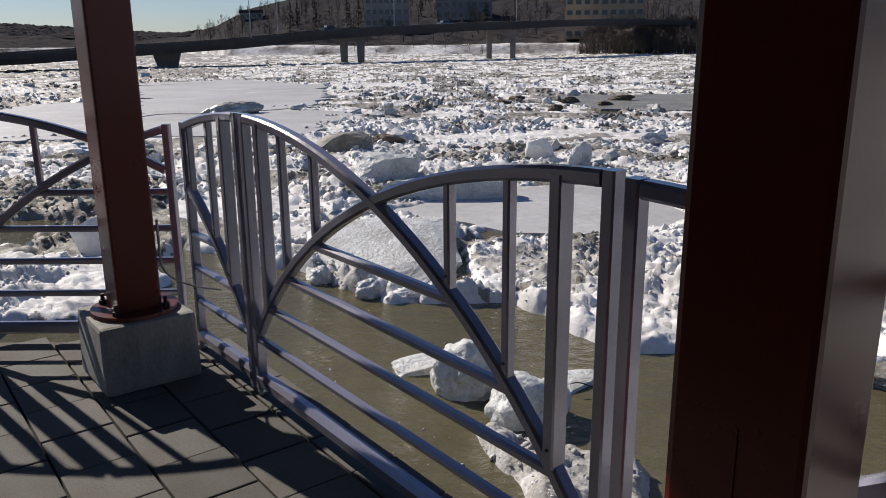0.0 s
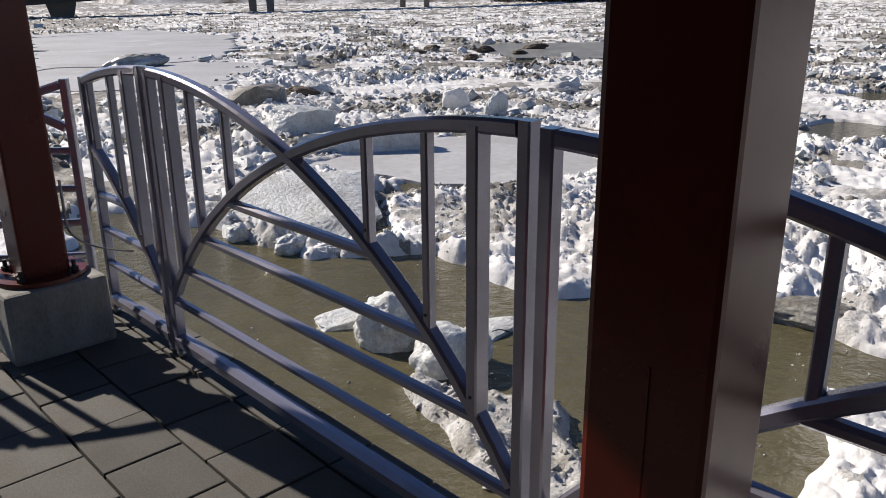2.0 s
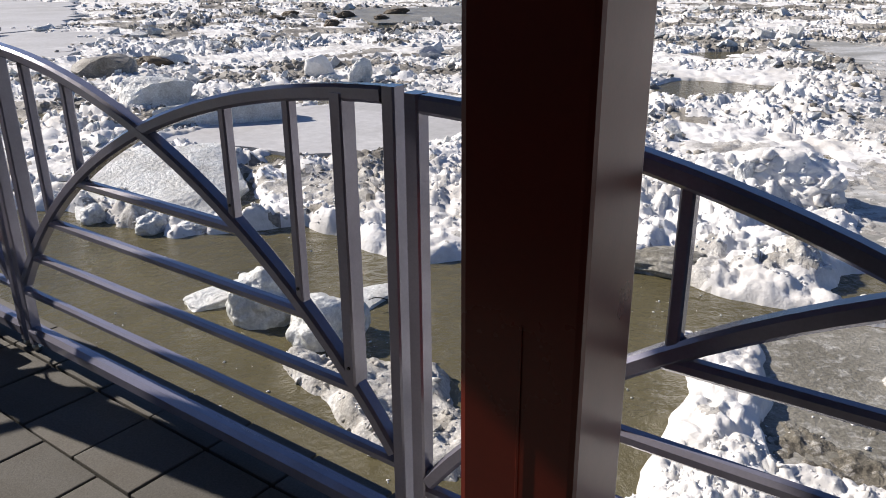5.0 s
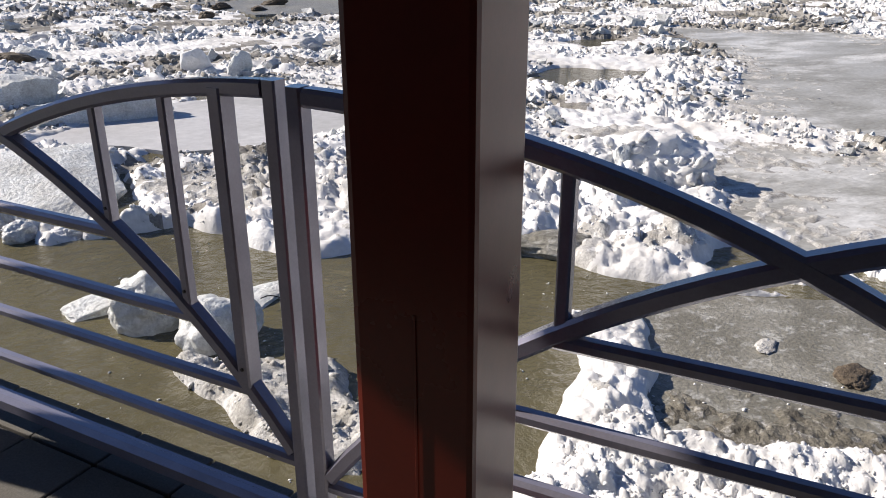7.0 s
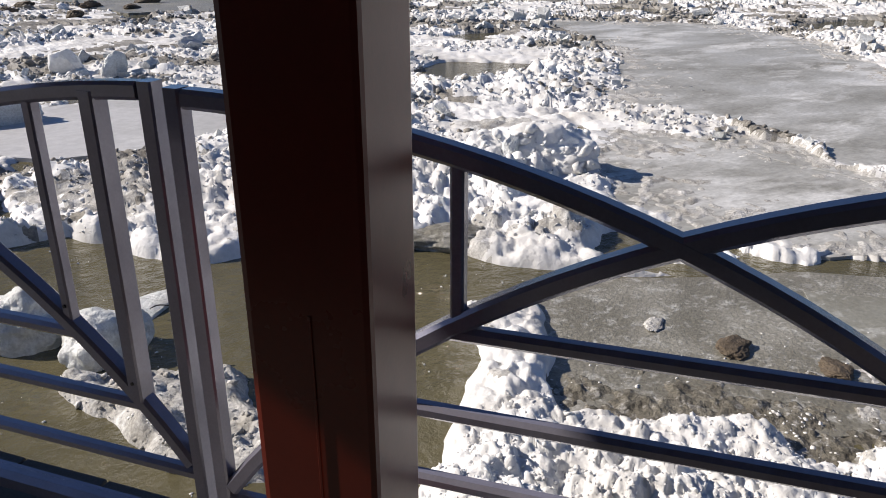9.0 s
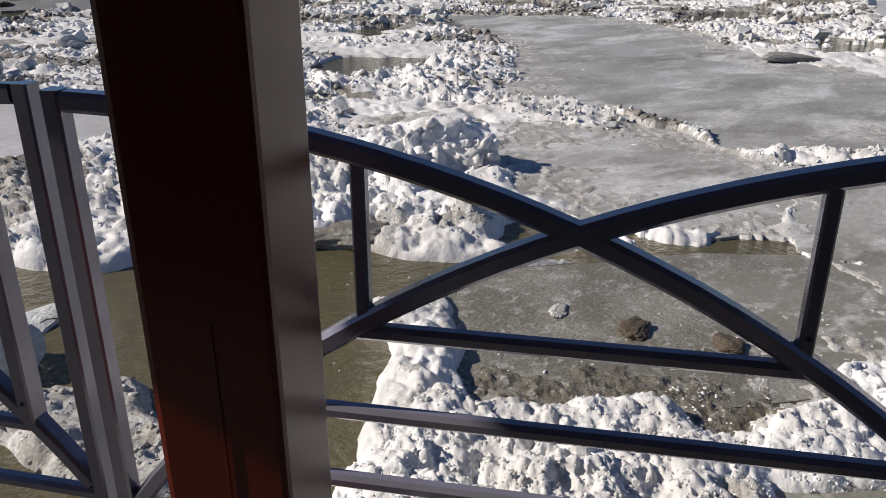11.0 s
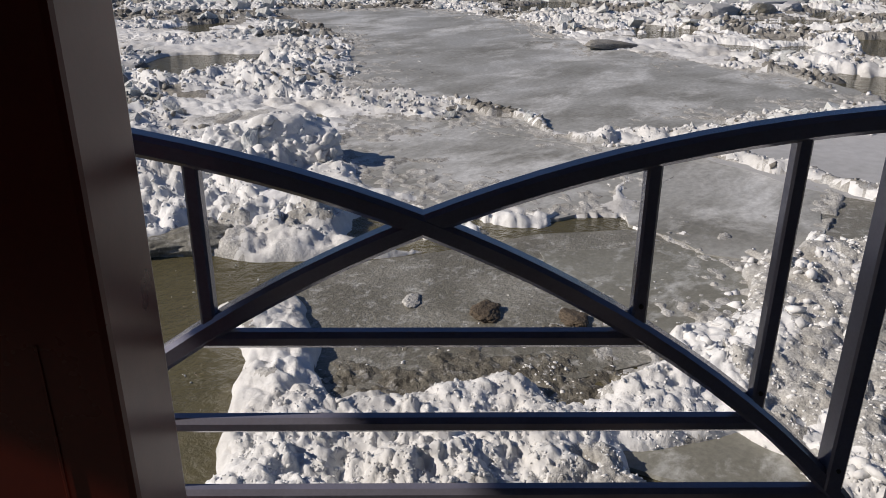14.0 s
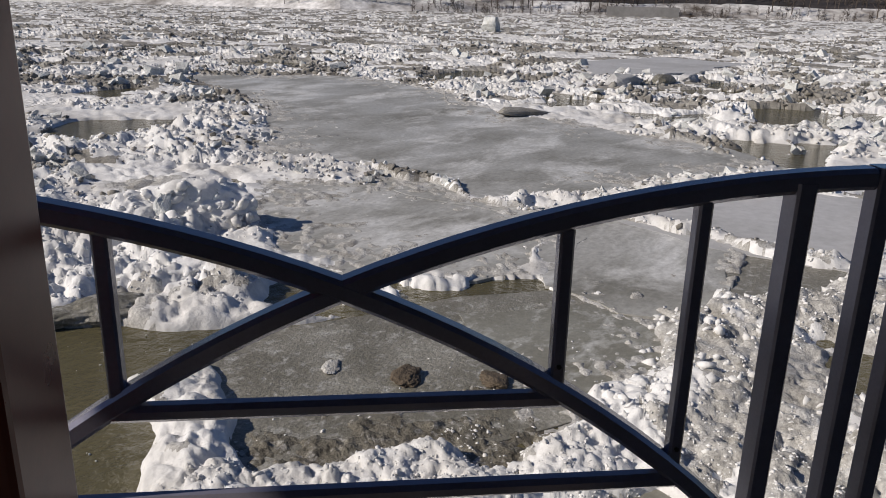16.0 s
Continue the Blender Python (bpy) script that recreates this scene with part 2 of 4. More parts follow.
def falling(x):
    return TOP - sag(x + HALF)


def rising(x):
    return TOP - sag(HALF - x)


def reach(z):
    """The distance from the middle at which the lower arch is at height z."""
    return 2.038 * math.sqrt(1 - (1 - (TOP - z) / 1.699) ** 2) - HALF


def rail_panel(m, a, b, label):
    """One railing panel between the offsets a and b from its middle, where its two arches cross."""
    root = base("railing_panel", m, label, "railing", "railing panels")
    Y = (0, 1, 0)
    for fn in (falling, rising):
        xs = [a + 0.02 + (b - a - 0.04) * j / 28 for j in range(29)]
        bar("arch_rail", [(x, 0.0 if fn is falling else 0.001, fn(x)) for x in xs], Y, 0.040, 0.035, RAIL, root, 0.007)
    for x in (a, b):
        top = max(falling(x), rising(x)) + 0.018
        post = bar("post", [(x, 0, 0.03), (x, 0, top)], Y, 0.038, 0.033, RAIL, root)
        bm = bmesh.new()
        g = bmesh.ops.create_uvsphere(bm, u_segments=10, v_segments=6, radius=0.02)
        bmesh.ops.transform(bm, matrix=Matrix.Translation((x, 0, 0.018)), verts=g["verts"])
        part("foot", bm, STEEL, post, "shiny metal foot")
    for off, w, d in ((0.348, 0.024, 0.028), (0.567, 0.024, 0.028), (0.725, 0.034, 0.046)):
        for x in (-off, off):
            if a + 0.03 < x < b - 0.03:
                lo, hi = sorted((falling(x), rising(x)))
                bl = bar("baluster", [(x, 0, lo), (x, 0, hi)], Y, d, w, RAIL, root)
                if x > 0:
                    bm = bmesh.new()
                    cylinder(bm, 0.004, 0.004, 0.004, (x, -d / 2 - 0.001, lo + 0.045), 8, rx=90)
                    part("screw", bm, DARK, bl, "small dark screw")
    for z in (0.707, 0.541, 0.390, 0.237):
        r = reach(z)
        bar("cross_rail", [(max(a, -r), 0, z), (min(b, r), 0, z)], Y, 0.031, 0.029, RAIL, root, 0.008)
    bar("bottom_rail", [(a, 0, 0.070), (b, 0, 0.070)], Y, 0.046, 0.058, RAIL, root, 0.014)
    return root


def along(px, py, az):
    """A pose with x along the compass direction az and y towards the river."""
    return pose(px, py, 0, 0, 0, 90 - az)


mid1 = Vector((-0.199, 2.171, 0))
A = mid1 - U * 0.861
rail_panel(along(mid1.x, mid1.y, PHI), -0.855, 0.861, "grey painted metal railing panel with crossing arches")
midh = A - U * 0.915
rail_panel(along(midh.x, midh.y, PHI), 0.300, 0.861, "short grey metal railing panel ending at the corner")
PHI2 = 140.8
U2 = Vector((math.sin(radians(PHI2)), math.cos(radians(PHI2)), 0))
mid2 = Vector((0.893, 0.728, 0))
rail_panel(along(mid2.x, mid2.y, PHI2), -0.861, 0.861, "grey painted metal railing panel beside the red pillar")
m3 = mid2 + U2 * 1.800
rail_panel(along(m3.x, m3.y, PHI2), -0.861, 0.861, "grey painted metal railing panel along the deck")
rail_panel(along(-1.45, 3.45, 90), -0.84, 0.235, "grey metal railing panel facing upstream at the deck corner")
rail_panel(along(-3.19, 3.45, 90), -0.84, 0.84, "grey metal railing panel facing upstream")


def edge_beam(p, q, label):
    root = base("edge_beam", Matrix.Translation(((p.x + q.x) / 2, (p.y + q.y) / 2, 0)), label, "edge trim", kind="structure")
    d = (q - p) / 2
    bar("channel", [(-d.x, -d.y, -0.09), (d.x, d.y, -0.09)], Vector((-d.y, d.x, 0)), 0.05, 0.20, RAIL, root, 0.006)
    return root


n_out = N * 0.085
edge_beam(A - U * 0.60 + n_out, A + U * 1.73 + n_out, "blue-grey steel channel along the deck edge")


# ---- pillars on concrete blocks ----
def pillar(cx, cy, rz, label, seam):
    root = base("pillar", pose(cx, cy, 0.28, 0, 0, rz), label, "pillar", "red pillars")
    bm = bmesh.new()
    box(bm, (0.174, 0.174, 2.89), (0, 0, 1.455), bevel=0.010)
    part("shaft", bm, RED, root)
    bm = bmesh.new()
    cylinder(bm, 0.172, 0.170, 0.018, (0, 0, 0.010), 36)
    part("base_plate", bm, RED, root, "round red flange plate")
    for x in (-0.098, 0.098):
        for y in (-0.098, 0.098):
            bm = bmesh.new()
            cylinder(bm, 0.016, 0.016, 0.018, (x, y, 0.027), 6)
            cylinder(bm, 0.009, 0.008, 0.035, (x, y, 0.045), 8)
            part("bolt", bm, DARK, root, "dark rusty bolt and nut")
    if seam:
        bar("weld_seam", [(0.005, -0.0885, 0.05), (0.005, -0.0885, 0.62)], (1, 0, 0), 0.004, 0.0012, RED, root, 0.0004)
    return root


def footing(cx, cy, rz):
    root = base("concrete_footing", pose(cx, cy, 0, 0, 0, rz), "weathered grey concrete footing block under a red pillar", "footing", "pillar footings")
    bm = bmesh.new()
    box(bm, (0.385, 0.385, 0.28), (0, 0, 0.14), bevel=0.018, taper=0.97)
    for v in bm.verts:
        v.co += noise.noise_vector(v.co * 9) * 0.004
    part("block", bm, CONCRETE, root)
    bm = bmesh.new()
    box(bm, (0.004, 0.05, 0.09), (-0.193, -0.10, 0.13), bevel=0.001)
    part("cover_plate", bm, STEEL, root, "small metal cover plate")
    return root


RZ = 90 - PHI
footing(-1.288, 3.085, RZ)
pillar(-1.288, 3.085, RZ, "red painted square steel pillar on a concrete footing", False)
footing(0.401, 0.889, -48.9)
pillar(0.401, 0.889, -48.9, "glossy dark red steel pillar close to the railing", True)

cable = base("cable", pose(0, 0, 0), "thin grey cable curving from the foot of the red pillar", "cable")
pts = [(-1.161, 3.085, 0.66 - 0.03 * k) for k in range(6)]
for k in range(1, 13):
    f = k / 12
    pts.append((-1.161 + 0.20 * f * f, 3.085 + 0.13 * f * f, 0.51 - 0.19 * f ** 0.7))
bar("wire", pts, (0.6, 0.8, 0), 0.011, 0.011, POLE, cable, None)

roof_root = base("ceiling", pose(0, 0, 0), "dark timber pavilion roof over the deck", "roof", kind="structure")
bm = bmesh.new()
prism(bm, [tuple(un(u, n)[:2]) for u, n in ((-4.22, 1.30), (-0.6, 1.28), (0.9, 1.15), (3.5, 0.2), (3.5, -4.0), (-4.22, -4.0))], 3.16, 3.34)
part("roof_slab", bm, ROOFWOOD, roof_root)

# unseen dark wall, added to dim reflections and fill light on the near pillar
bm = bmesh.new()
prism(bm, [tuple(un(u, n)[:2]) for u, n in ((-2.9, -1.3), (4.2, -1.3), (4.2, -1.6), (-2.9, -1.6))], 0.004, 3.155)
tagged(part("wall_back", bm, ROOFWOOD), "unseen dark timber wall added behind the deck to cut fill light", "wall", kind="structure")

# ---- river ----
bm = bmesh.new()
g = bmesh.ops.create_grid(bm, x_segments=60, y_segments=60, size=1500)
bmesh.ops.transform(bm, matrix=Matrix.Translation((0, 0, WATER_Z)), verts=g["verts"])
tagged(part("water", bm, WATER), "muddy brown river water with small ripples", "water", kind="structure")


# noise on arrays
def hash2(i, j, seed):
    h = (i.astype(np.int64) * 374761393 + j.astype(np.int64) * 668265263 + seed * 1442695041) & 0xFFFFFFFF
    h = ((h ^ (h >> 13)) * 1274126177) & 0xFFFFFFFF
    h = ((h ^ (h >> 16)) * 2246822519) & 0xFFFFFFFF
    return ((h ^ (h >> 15)) & 0xFFFFFF) / float(0x1000000)


def value_noise(x, y, size, seed):
    x, y = x / size, y / size
    i, j = np.floor(x), np.floor(y)
    fx, fy = x - i, y - j
    fx, fy = fx * fx * (3 - 2 * fx), fy * fy * (3 - 2 * fy)
    a, b = hash2(i, j, seed), hash2(i + 1, j, seed)
    c, d = hash2(i, j + 1, seed), hash2(i + 1, j + 1, seed)
    return (a * (1 - fx) + b * fx) * (1 - fy) + (c * (1 - fx) + d * fx) * fy


def fbm(x, y, size, seed, octaves=4):
    total, amp, norm = 0, 1.0, 0.0
    for k in range(octaves):
        total = total + amp * value_noise(x, y, size / 2 ** k, seed + k)
        norm += amp
        amp *= 0.55
    return total / norm


def cells(x, y, size, seed):
    """Nearest cell: distance, distance to the second, offsets from its centre, and its random numbers."""
    x, y = x / size, y / size
    i, j = np.floor(x), np.floor(y)
    f1 = np.full(x.shape, 9.0)
    f2 = np.full(x.shape, 9.0)
    ox, oy, ci, cj = np.zeros_like(x), np.zeros_like(x), np.zeros_like(x), np.zeros_like(x)
    for di in (-1, 0, 1):
        for dj in (-1, 0, 1):
            a, b = i + di, j + dj
            px = x - (a + hash2(a, b, seed))
            py = y - (b + hash2(a, b, seed + 1))
            d = np.hypot(px, py)
            near = d < f1
            f2 = np.where(near, f1, np.minimum(f2, d))
            f1 = np.where(near, d, f1)
            ox, oy = np.where(near, px, ox), np.where(near, py, oy)
            ci, cj = np.where(near, a, ci), np.where(near, b, cj)
    return f1, f2, ox * size, oy * size, [hash2(ci, cj, seed + 7 + k) for k in range(3)]


def inside(x, y, outline):
    """Signed distance to an outline, positive within it."""
    d = np.full(x.shape, 1e9)
    wn_ = np.zeros(x.shape, bool)
    n = len(outline)
    for k in range(n):
        (ax, ay), (bx, by) = outline[k], outline[(k + 1) % n]
        ex, ey = bx - ax, by - ay
        f = np.clip(((x - ax) * ex + (y - ay) * ey) / (ex * ex + ey * ey), 0, 1)
        d = np.minimum(d, np.hypot(x - ax - f * ex, y - ay - f * ey))
        if abs(ey) > 1e-9:
            wn_ ^= ((ay > y) != (by > y)) & (x < ex * (y - ay) / ey + ax)
    return np.where(wn_, d, -d)


# large flat floes and the open channel, as rough outlines on the plan
BIG_FLOE = [(26.2, 31.3), (31.3, 25.4), (29.5, 19.0), (24.8, 14.1), (24.1, 10.1), (23.0, 6.2), (21.0, 3.8), (15.8, 6.1), (13.8, 7.5), (14.1, 11.4), (14.3, 14.3), (20.1, 19.7)]
MID_FLOE = [(11.9, 11.5), (13.6, 10.1), (13.1, 7.1), (12.8, 5.7), (10.6, 5.2), (9.6, 6.0), (8.8, 7.0), (9.1, 8.8), (10.2, 10.2)]
SIDE_FLOE = [(12.5, 5.2), (14.1, 4.6), (14.0, 3.9), (13.5, 3.1), (12.6, 2.9), (11.4, 2.6), (10.2, 2.4), (9.9, 3.3), (10.2, 4.2), (11.1, 4.7)]
WET_FLOE = [(13.4, 3.0), (13.1, 1.9), (13.2, 0.9), (12.3, 0.8), (11.2, 1.9), (11.4, 2.6), (12.6, 2.9)]
NEAR_FLOE = [(5.7, 6.6), (6.4, 6.3), (7.3, 5.7), (8.5, 5.2), (9.5, 4.2), (9.2, 2.6), (8.2, 2.2), (7.3, 2.4), (6.1, 2.9), (5.2, 3.4), (4.5, 3.9), (3.9, 4.4), (4.2, 5.0), (5.1, 6.0)]
DIRTY_NEAR = [(0.1, 7.5), (1.1, 7.2), (2.0, 6.7), (1.8, 5.0), (1.4, 4.6), (0.9, 5.6), (0.4, 6.4)]
FAR_SIDE_FLOE = [(14.3, 4.7), (18.0, 2.9), (18.2, 1.2), (13.5, 1.0), (13.6, 3.0)]
PALE_FAR = [(49.5, 20.8), (58.7, 18.5), (56.8, 12.8), (47.2, 13.2), (41.9, 16.8)]
PALE_LEFT = [(-30.7, 82.7), (-24.2, 91.4), (-12.6, 76.5), (-9.2, 52.5), (-13.1, 49.0), (-17.3, 46.2)]
PALE_LOW = [(-27.2, 50.0), (-23.9, 58.0), (-14.0, 52.5), (-7.4, 46.0), (-7.2, 36.2), (-13.5, 36.0), (-19.7, 35.0)]
PALE_MID = [(1.5, 20.9), (4.3, 21.6), (6.0, 20.4), (5.2, 17.4), (3.5, 16.4), (1.8, 16.5), (-1.1, 18.5)]
CHANNEL = [(-16.0, 8.6), (-6.6, 9.6), (-5.0, 11.5), (-5.2, 13.5), (-5.0, 15.5), (-2.1, 12.8), (-0.7, 11.6), (1.0, 11.6), (2.0, 10.1), (2.9, 9.4), (5.1, 8.7), (5.9, 7.4), (7.6, 5.9), (6.4, 6.1), (5.6, 6.4), (4.9, 6.7), (4.0, 5.9), (3.3, 5.2), (2.3, 4.2), (0.6, 2.0), (-3.0, 4.0), (-16.0, 4.0)]
DIRT_PATCH = [(4.5, 5.0), (5.1, 4.5), (5.6, 3.9), (5.9, 3.2), (5.7, 2.9), (5.1, 3.0), (4.7, 3.3), (4.2, 3.8), (4.0, 4.3)]
PALE_NEAR = [(8.2, 4.9), (8.8, 4.1), (9.6, 3.4), (9.0, 2.5), (8.7, 2.1), (7.7, 2.2), (6.9, 2.5), (7.1, 3.2), (7.5, 4.1)]
LOW_FLOE = [(5.1, 2.2), (5.6, 1.7), (5.9, 1.4), (5.8, 1.0), (5.5, 0.8), (5.2, 1.1), (4.9, 1.7), (4.8, 2.0)]
GAP_WATER = [(7.3, 6.4), (10.2, 4.4), (10.4, 3.0), (9.2, 2.4), (8.9, 3.4), (7.8, 5.0)]
GAP_JOIN = [(5.7, 6.3), (6.5, 6.9), (6.9, 6.3), (7.8, 5.8), (8.3, 5.0), (9.0, 4.3), (8.3, 4.6), (7.7, 5.2), (6.9, 5.5), (6.0, 5.9)]
BROWN_FLOE = [(8.0, 60.0), (19.0, 61.0), (17.0, 46.0), (9.5, 48.0)]
POND = [(12.2, 21.6), (14.7, 22.4), (16.7, 21.0), (14.9, 19.8), (12.6, 19.7)]

# the jammed ice: one sheet of broken blocks and crushed ice over the whole river
az = np.radians(np.linspace(-50, 104, 880))
radii = [2.0]
while radii[-1] < 640:
    radii.append(radii[-1] * (1 + 0.0047 * (1 + radii[-1] / 80)))
rr_, aa_ = np.meshgrid(np.array(radii), az, indexing="ij")
gx, gy = rr_ * np.sin(aa_), rr_ * np.cos(aa_)
bend = 1.5 * np.clip(rr_ / 16, 0.35, 1)
wx = gx + (fbm(gx, gy, 1.6, 3) - 0.5) * bend
wy = gy + (fbm(gx, gy, 1.6, 9) - 0.5) * bend
mask = np.ones(gx.shape)
calm = np.ones(gx.shape)
for outline, soft in ((BIG_FLOE, 0.7), (MID_FLOE, 0.6), (SIDE_FLOE, 0.5), (NEAR_FLOE, 0.35), (FAR_SIDE_FLOE, 0.5), (PALE_FAR, 2), (PALE_LEFT, 3), (PALE_LOW, 2), (PALE_MID, 0.7), (CHANNEL, 0.35), (GAP_WATER, 0.35), (POND, 0.4), (BROWN_FLOE, 2), (LOW_FLOE, 0.3), (WET_FLOE, 0.4), (GAP_JOIN, 0.3)):
    dist = inside(wx, wy, outline)
    mask = np.minimum(mask, np.clip(0.5 - (dist + (0.0 if soft < 0.36 else 0.2)) / soft, 0, 1))
    if outline is not CHANNEL and outline is not GAP_JOIN:
        calm = np.minimum(calm, np.clip(0.45 - dist / 3.0, 0.42, 1))
mask = np.maximum(mask, np.clip(0.5 + inside(wx, wy, DIRTY_NEAR) / 0.4, 0, 1) * 0.68)


def near_line(x, y, line):
    d = np.full(x.shape, 1e9)
    for (ax, ay), (bx, by) in zip(line, line[1:]):
        ex, ey = bx - ax, by - ay
        f = np.clip(((x - ax) * ex + (y - ay) * ey) / (ex * ex + ey * ey), 0, 1)
        d = np.minimum(d, np.hypot(x - ax - f * ex, y - ay - f * ey))
    return d


# snow ridges where floes meet
RIDGES = [
    ([(13.4, 13.8), (14.1, 11.4), (14.4, 9.2), (13.8, 7.9), (13.5, 7.1), (14.2, 6.2)], 0.34),
    ([(14.4, 5.2), (13.9, 4.1), (13.6, 3.1), (13.4, 1.1)], 0.45),
    ([(8.8, 5.8), (9.5, 5.4), (9.9, 5.0), (9.9, 4.5), (9.9, 3.8), (10.1, 3.1)], 0.26),
    ([(10.0, 2.2), (10.6, 1.7), (11.3, 1.1), (12.0, 0.5)], 0.5),
    ([(4.7, 6.5), (4.4, 5.7), (3.7, 4.9), (3.1, 4.2)], 0.42),
]
ridge = np.zeros(gx.shape)
for line, wide in RIDGES:
    strength = np.clip(1.25 - near_line(wx, wy, line) / wide, 0, 1) * np.clip(0.35 + fbm(gx, gy, 0.9, 140), 0, 1)
    mask = np.maximum(mask, strength * 0.9)
    calm = np.maximum(calm, strength * 0.40)
    ridge = np.maximum(ridge, strength)
rough = 0.45 + 0.9 * fbm(gx, gy, 7, 21, 3) ** 1.4
f1, f2, ox, oy, r3 = cells(wx, wy, 1.15, 40)
step = 0.0047 * rr_ * (1 + rr_ / 80)


def resolved(size):
    """Fades out relief finer than the sheet's own step."""
    return np.clip((size / step - 0.7) / 1.2, 0.38, 1)


blocks = 0.26 * r3[0] ** 2.2 + ox * (r3[1] - 0.5) * 0.30 + oy * (r3[2] - 0.5) * 0.30
blocks = np.where(r3[0] > 0.35, blocks, 0.05 * r3[1])
blocks = blocks - (0.16 + 0.12 * np.clip((rr_ - 12) / 12, 0, 1) * np.clip((75 - rr_) / 35, 0, 1)) * np.clip(1 - (f2 - f1) / 0.16, 0, 1)
for size, seed, up in ((0.50, 60, 0.13), (0.24, 66, 0.08), (0.13, 72, 0.045)):
    f1, f2, ox, oy, r3 = cells(wx, wy, size, seed)
    blocks = blocks + resolved(size) * (up * r3[0] ** 1.7 + ox * (r3[1] - 0.5) * 0.7 + oy * (r3[2] - 0.5) * 0.7 - 0.22 * size * np.clip(1 - (f2 - f1) / 0.2, 0, 1))
snow = np.zeros(gx.shape)
sx = gx + (fbm(gx, gy, 0.30, 200, 3) - 0.5) * 0.14
sy = gy + (fbm(gx, gy, 0.30, 210, 3) - 0.5) * 0.14
for size, seed, up in ((0.75, 80, 0.28), (0.36, 90, 0.58), (0.19, 100, 0.74), (0.10, 110, 0.78), (0.055, 120, 0.46)):
    f1, f2, ox, oy, r3 = cells(sx, sy, size, seed)
    snow = snow + resolved(size) * size * up * (0.25 + 0.75 * r3[0]) * np.sqrt(np.clip(1 - (f1 / 0.72) ** 2, 0, 1))
blend = np.clip((fbm(gx, gy, 4.0, 33) - 0.5) * 5 + 0.5 + 0.25 - (rr_ - 25) / 45, 0.12, 1)
ice = blocks * (1 - 0.8 * blend) * np.clip(rr_ / 14, 0.5, 1.15) + snow * (0.45 + 0.5 * blend) * (1 + 0.5 * np.exp(-((rr_ - 12) / 5) ** 2))
low = np.clip((fbm(gx, gy, 5.5, 50) - 0.34) * 5, 0.40, 1)
height = WATER_Z - 0.30 + np.minimum(mask * 1.6, 1) * 0.34 + mask * rough * ice * low * calm
height = height + ridge * (0.03 + 0.26 * snow)
height = height - 0.30 * (1 - np.clip(ridge * 3, 0, 1)) * np.clip((fbm(gx, gy, 3.2, 130) - 0.62) * 9, 0, 1)
# open leads between the drifted rows of ice downstream
LEADS = [(31.5, 14.5), (28.4, 10.4), (25.0, 6.2), (21.4, 3.5), (22.0, -1.0), (40.0, 1.0), (40.0, 10.0)]
height = height - 0.5 * np.clip((fbm(np.degrees(aa_) * 0.30, rr_ * 0.8, 2.2, 220, 3) - 0.50) * 9, 0, 1) * np.clip(0.5 + inside(wx, wy, LEADS) / 1.5, 0, 1)
# a low broken crest along the gap by the near floe
crest = np.clip(1.6 - near_line(wx, wy, [(7.6, 7.0), (8.8, 5.9), (9.8, 5.0), (9.9, 3.9), (10.2, 2.9)]) / 0.55, 0, 1)
above = np.clip(height - WATER_Z, 0, 9)
height = height - crest * (above * 0.55 + 0.32 * np.clip((0.56 - fbm(gx, gy, 0.6, 320)) * 8, 0, 1))
# granular frost that thins out over the floes from their rims, and lies in patches on the muddy one
granules = (fbm(gx, gy, 0.13, 330, 2) - 0.5) * 2.0 + (fbm(gx, gy, 0.7, 334, 4) - 0.5) * 1.1
frosted = np.zeros(gx.shape, bool)
for outline, reach, top, seed in ((BIG_FLOE, 2.2, 0.052, 301), (MID_FLOE, 1.2, 0.047, 302), (SIDE_FLOE, 0.8, 0.043, 303), (NEAR_FLOE, 0.5, 0.018, 304)):
    d = inside(wx, wy, outline)
    cover = np.clip(1.1 - (d + 0.4) / reach, 0, 1) * np.clip((fbm(gx, gy, 1.3, seed) - 0.30) * 4, 0, 1)
    if outline is MID_FLOE:
        snowy = near_line(wx, wy, [(8.9, 7.4), (9.2, 8.8), (10.2, 10.2), (11.6, 11.4)])
        cover = np.maximum(cover, np.clip(1.15 - snowy / 1.9, 0, 0.75) * np.clip(0.3 + fbm(gx, gy, 0.8, seed + 5), 0, 1))
    if outline is NEAR_FLOE:
        low_side = near_line(gx, gy, [(4.2, 3.8), (5.3, 3.3), (6.4, 2.9), (7.2, 2.5), (8.6, 2.3), (9.2, 3.0)])
        cover = np.maximum(np.clip(1.15 - low_side / 1.1, 0.0, 0.85) * np.clip((fbm(gx, gy, 0.7, seed) - 0.32) * 4, 0, 1), 0)
    frost = np.where(d > -0.5, WATER_Z + top + 0.05 * (cover + granules - 0.68), -9)
    frost = np.where(cover > 0.05, frost, -9)
    frosted |= frost > height
    height = np.maximum(height, frost)
crust = inside(wx, wy, DIRT_PATCH) + (fbm(gx, gy, 0.5, 380, 4) - 0.5) * 1.1
relief = WATER_Z + 0.012 + 0.07 * np.clip(crust, -0.3, 0.35) + 0.10 * (fbm(gx, gy, 0.20, 360, 4) - 0.45) + 0.05 * (fbm(gx, gy, 0.06, 366, 2) - 0.5)
muddy = (crust > -0.25) & (height < WATER_Z + 0.09)
height = np.where(muddy, relief, height)
nr, na = gx.shape
verts = np.stack([gx, gy, height], -1).reshape(-1, 3)
idx = np.arange(nr * na).reshape(nr, na)
quads = np.stack([idx[:-1, :-1], idx[:-1, 1:], idx[1:, 1:], idx[1:, :-1]], -1).reshape(-1, 4)
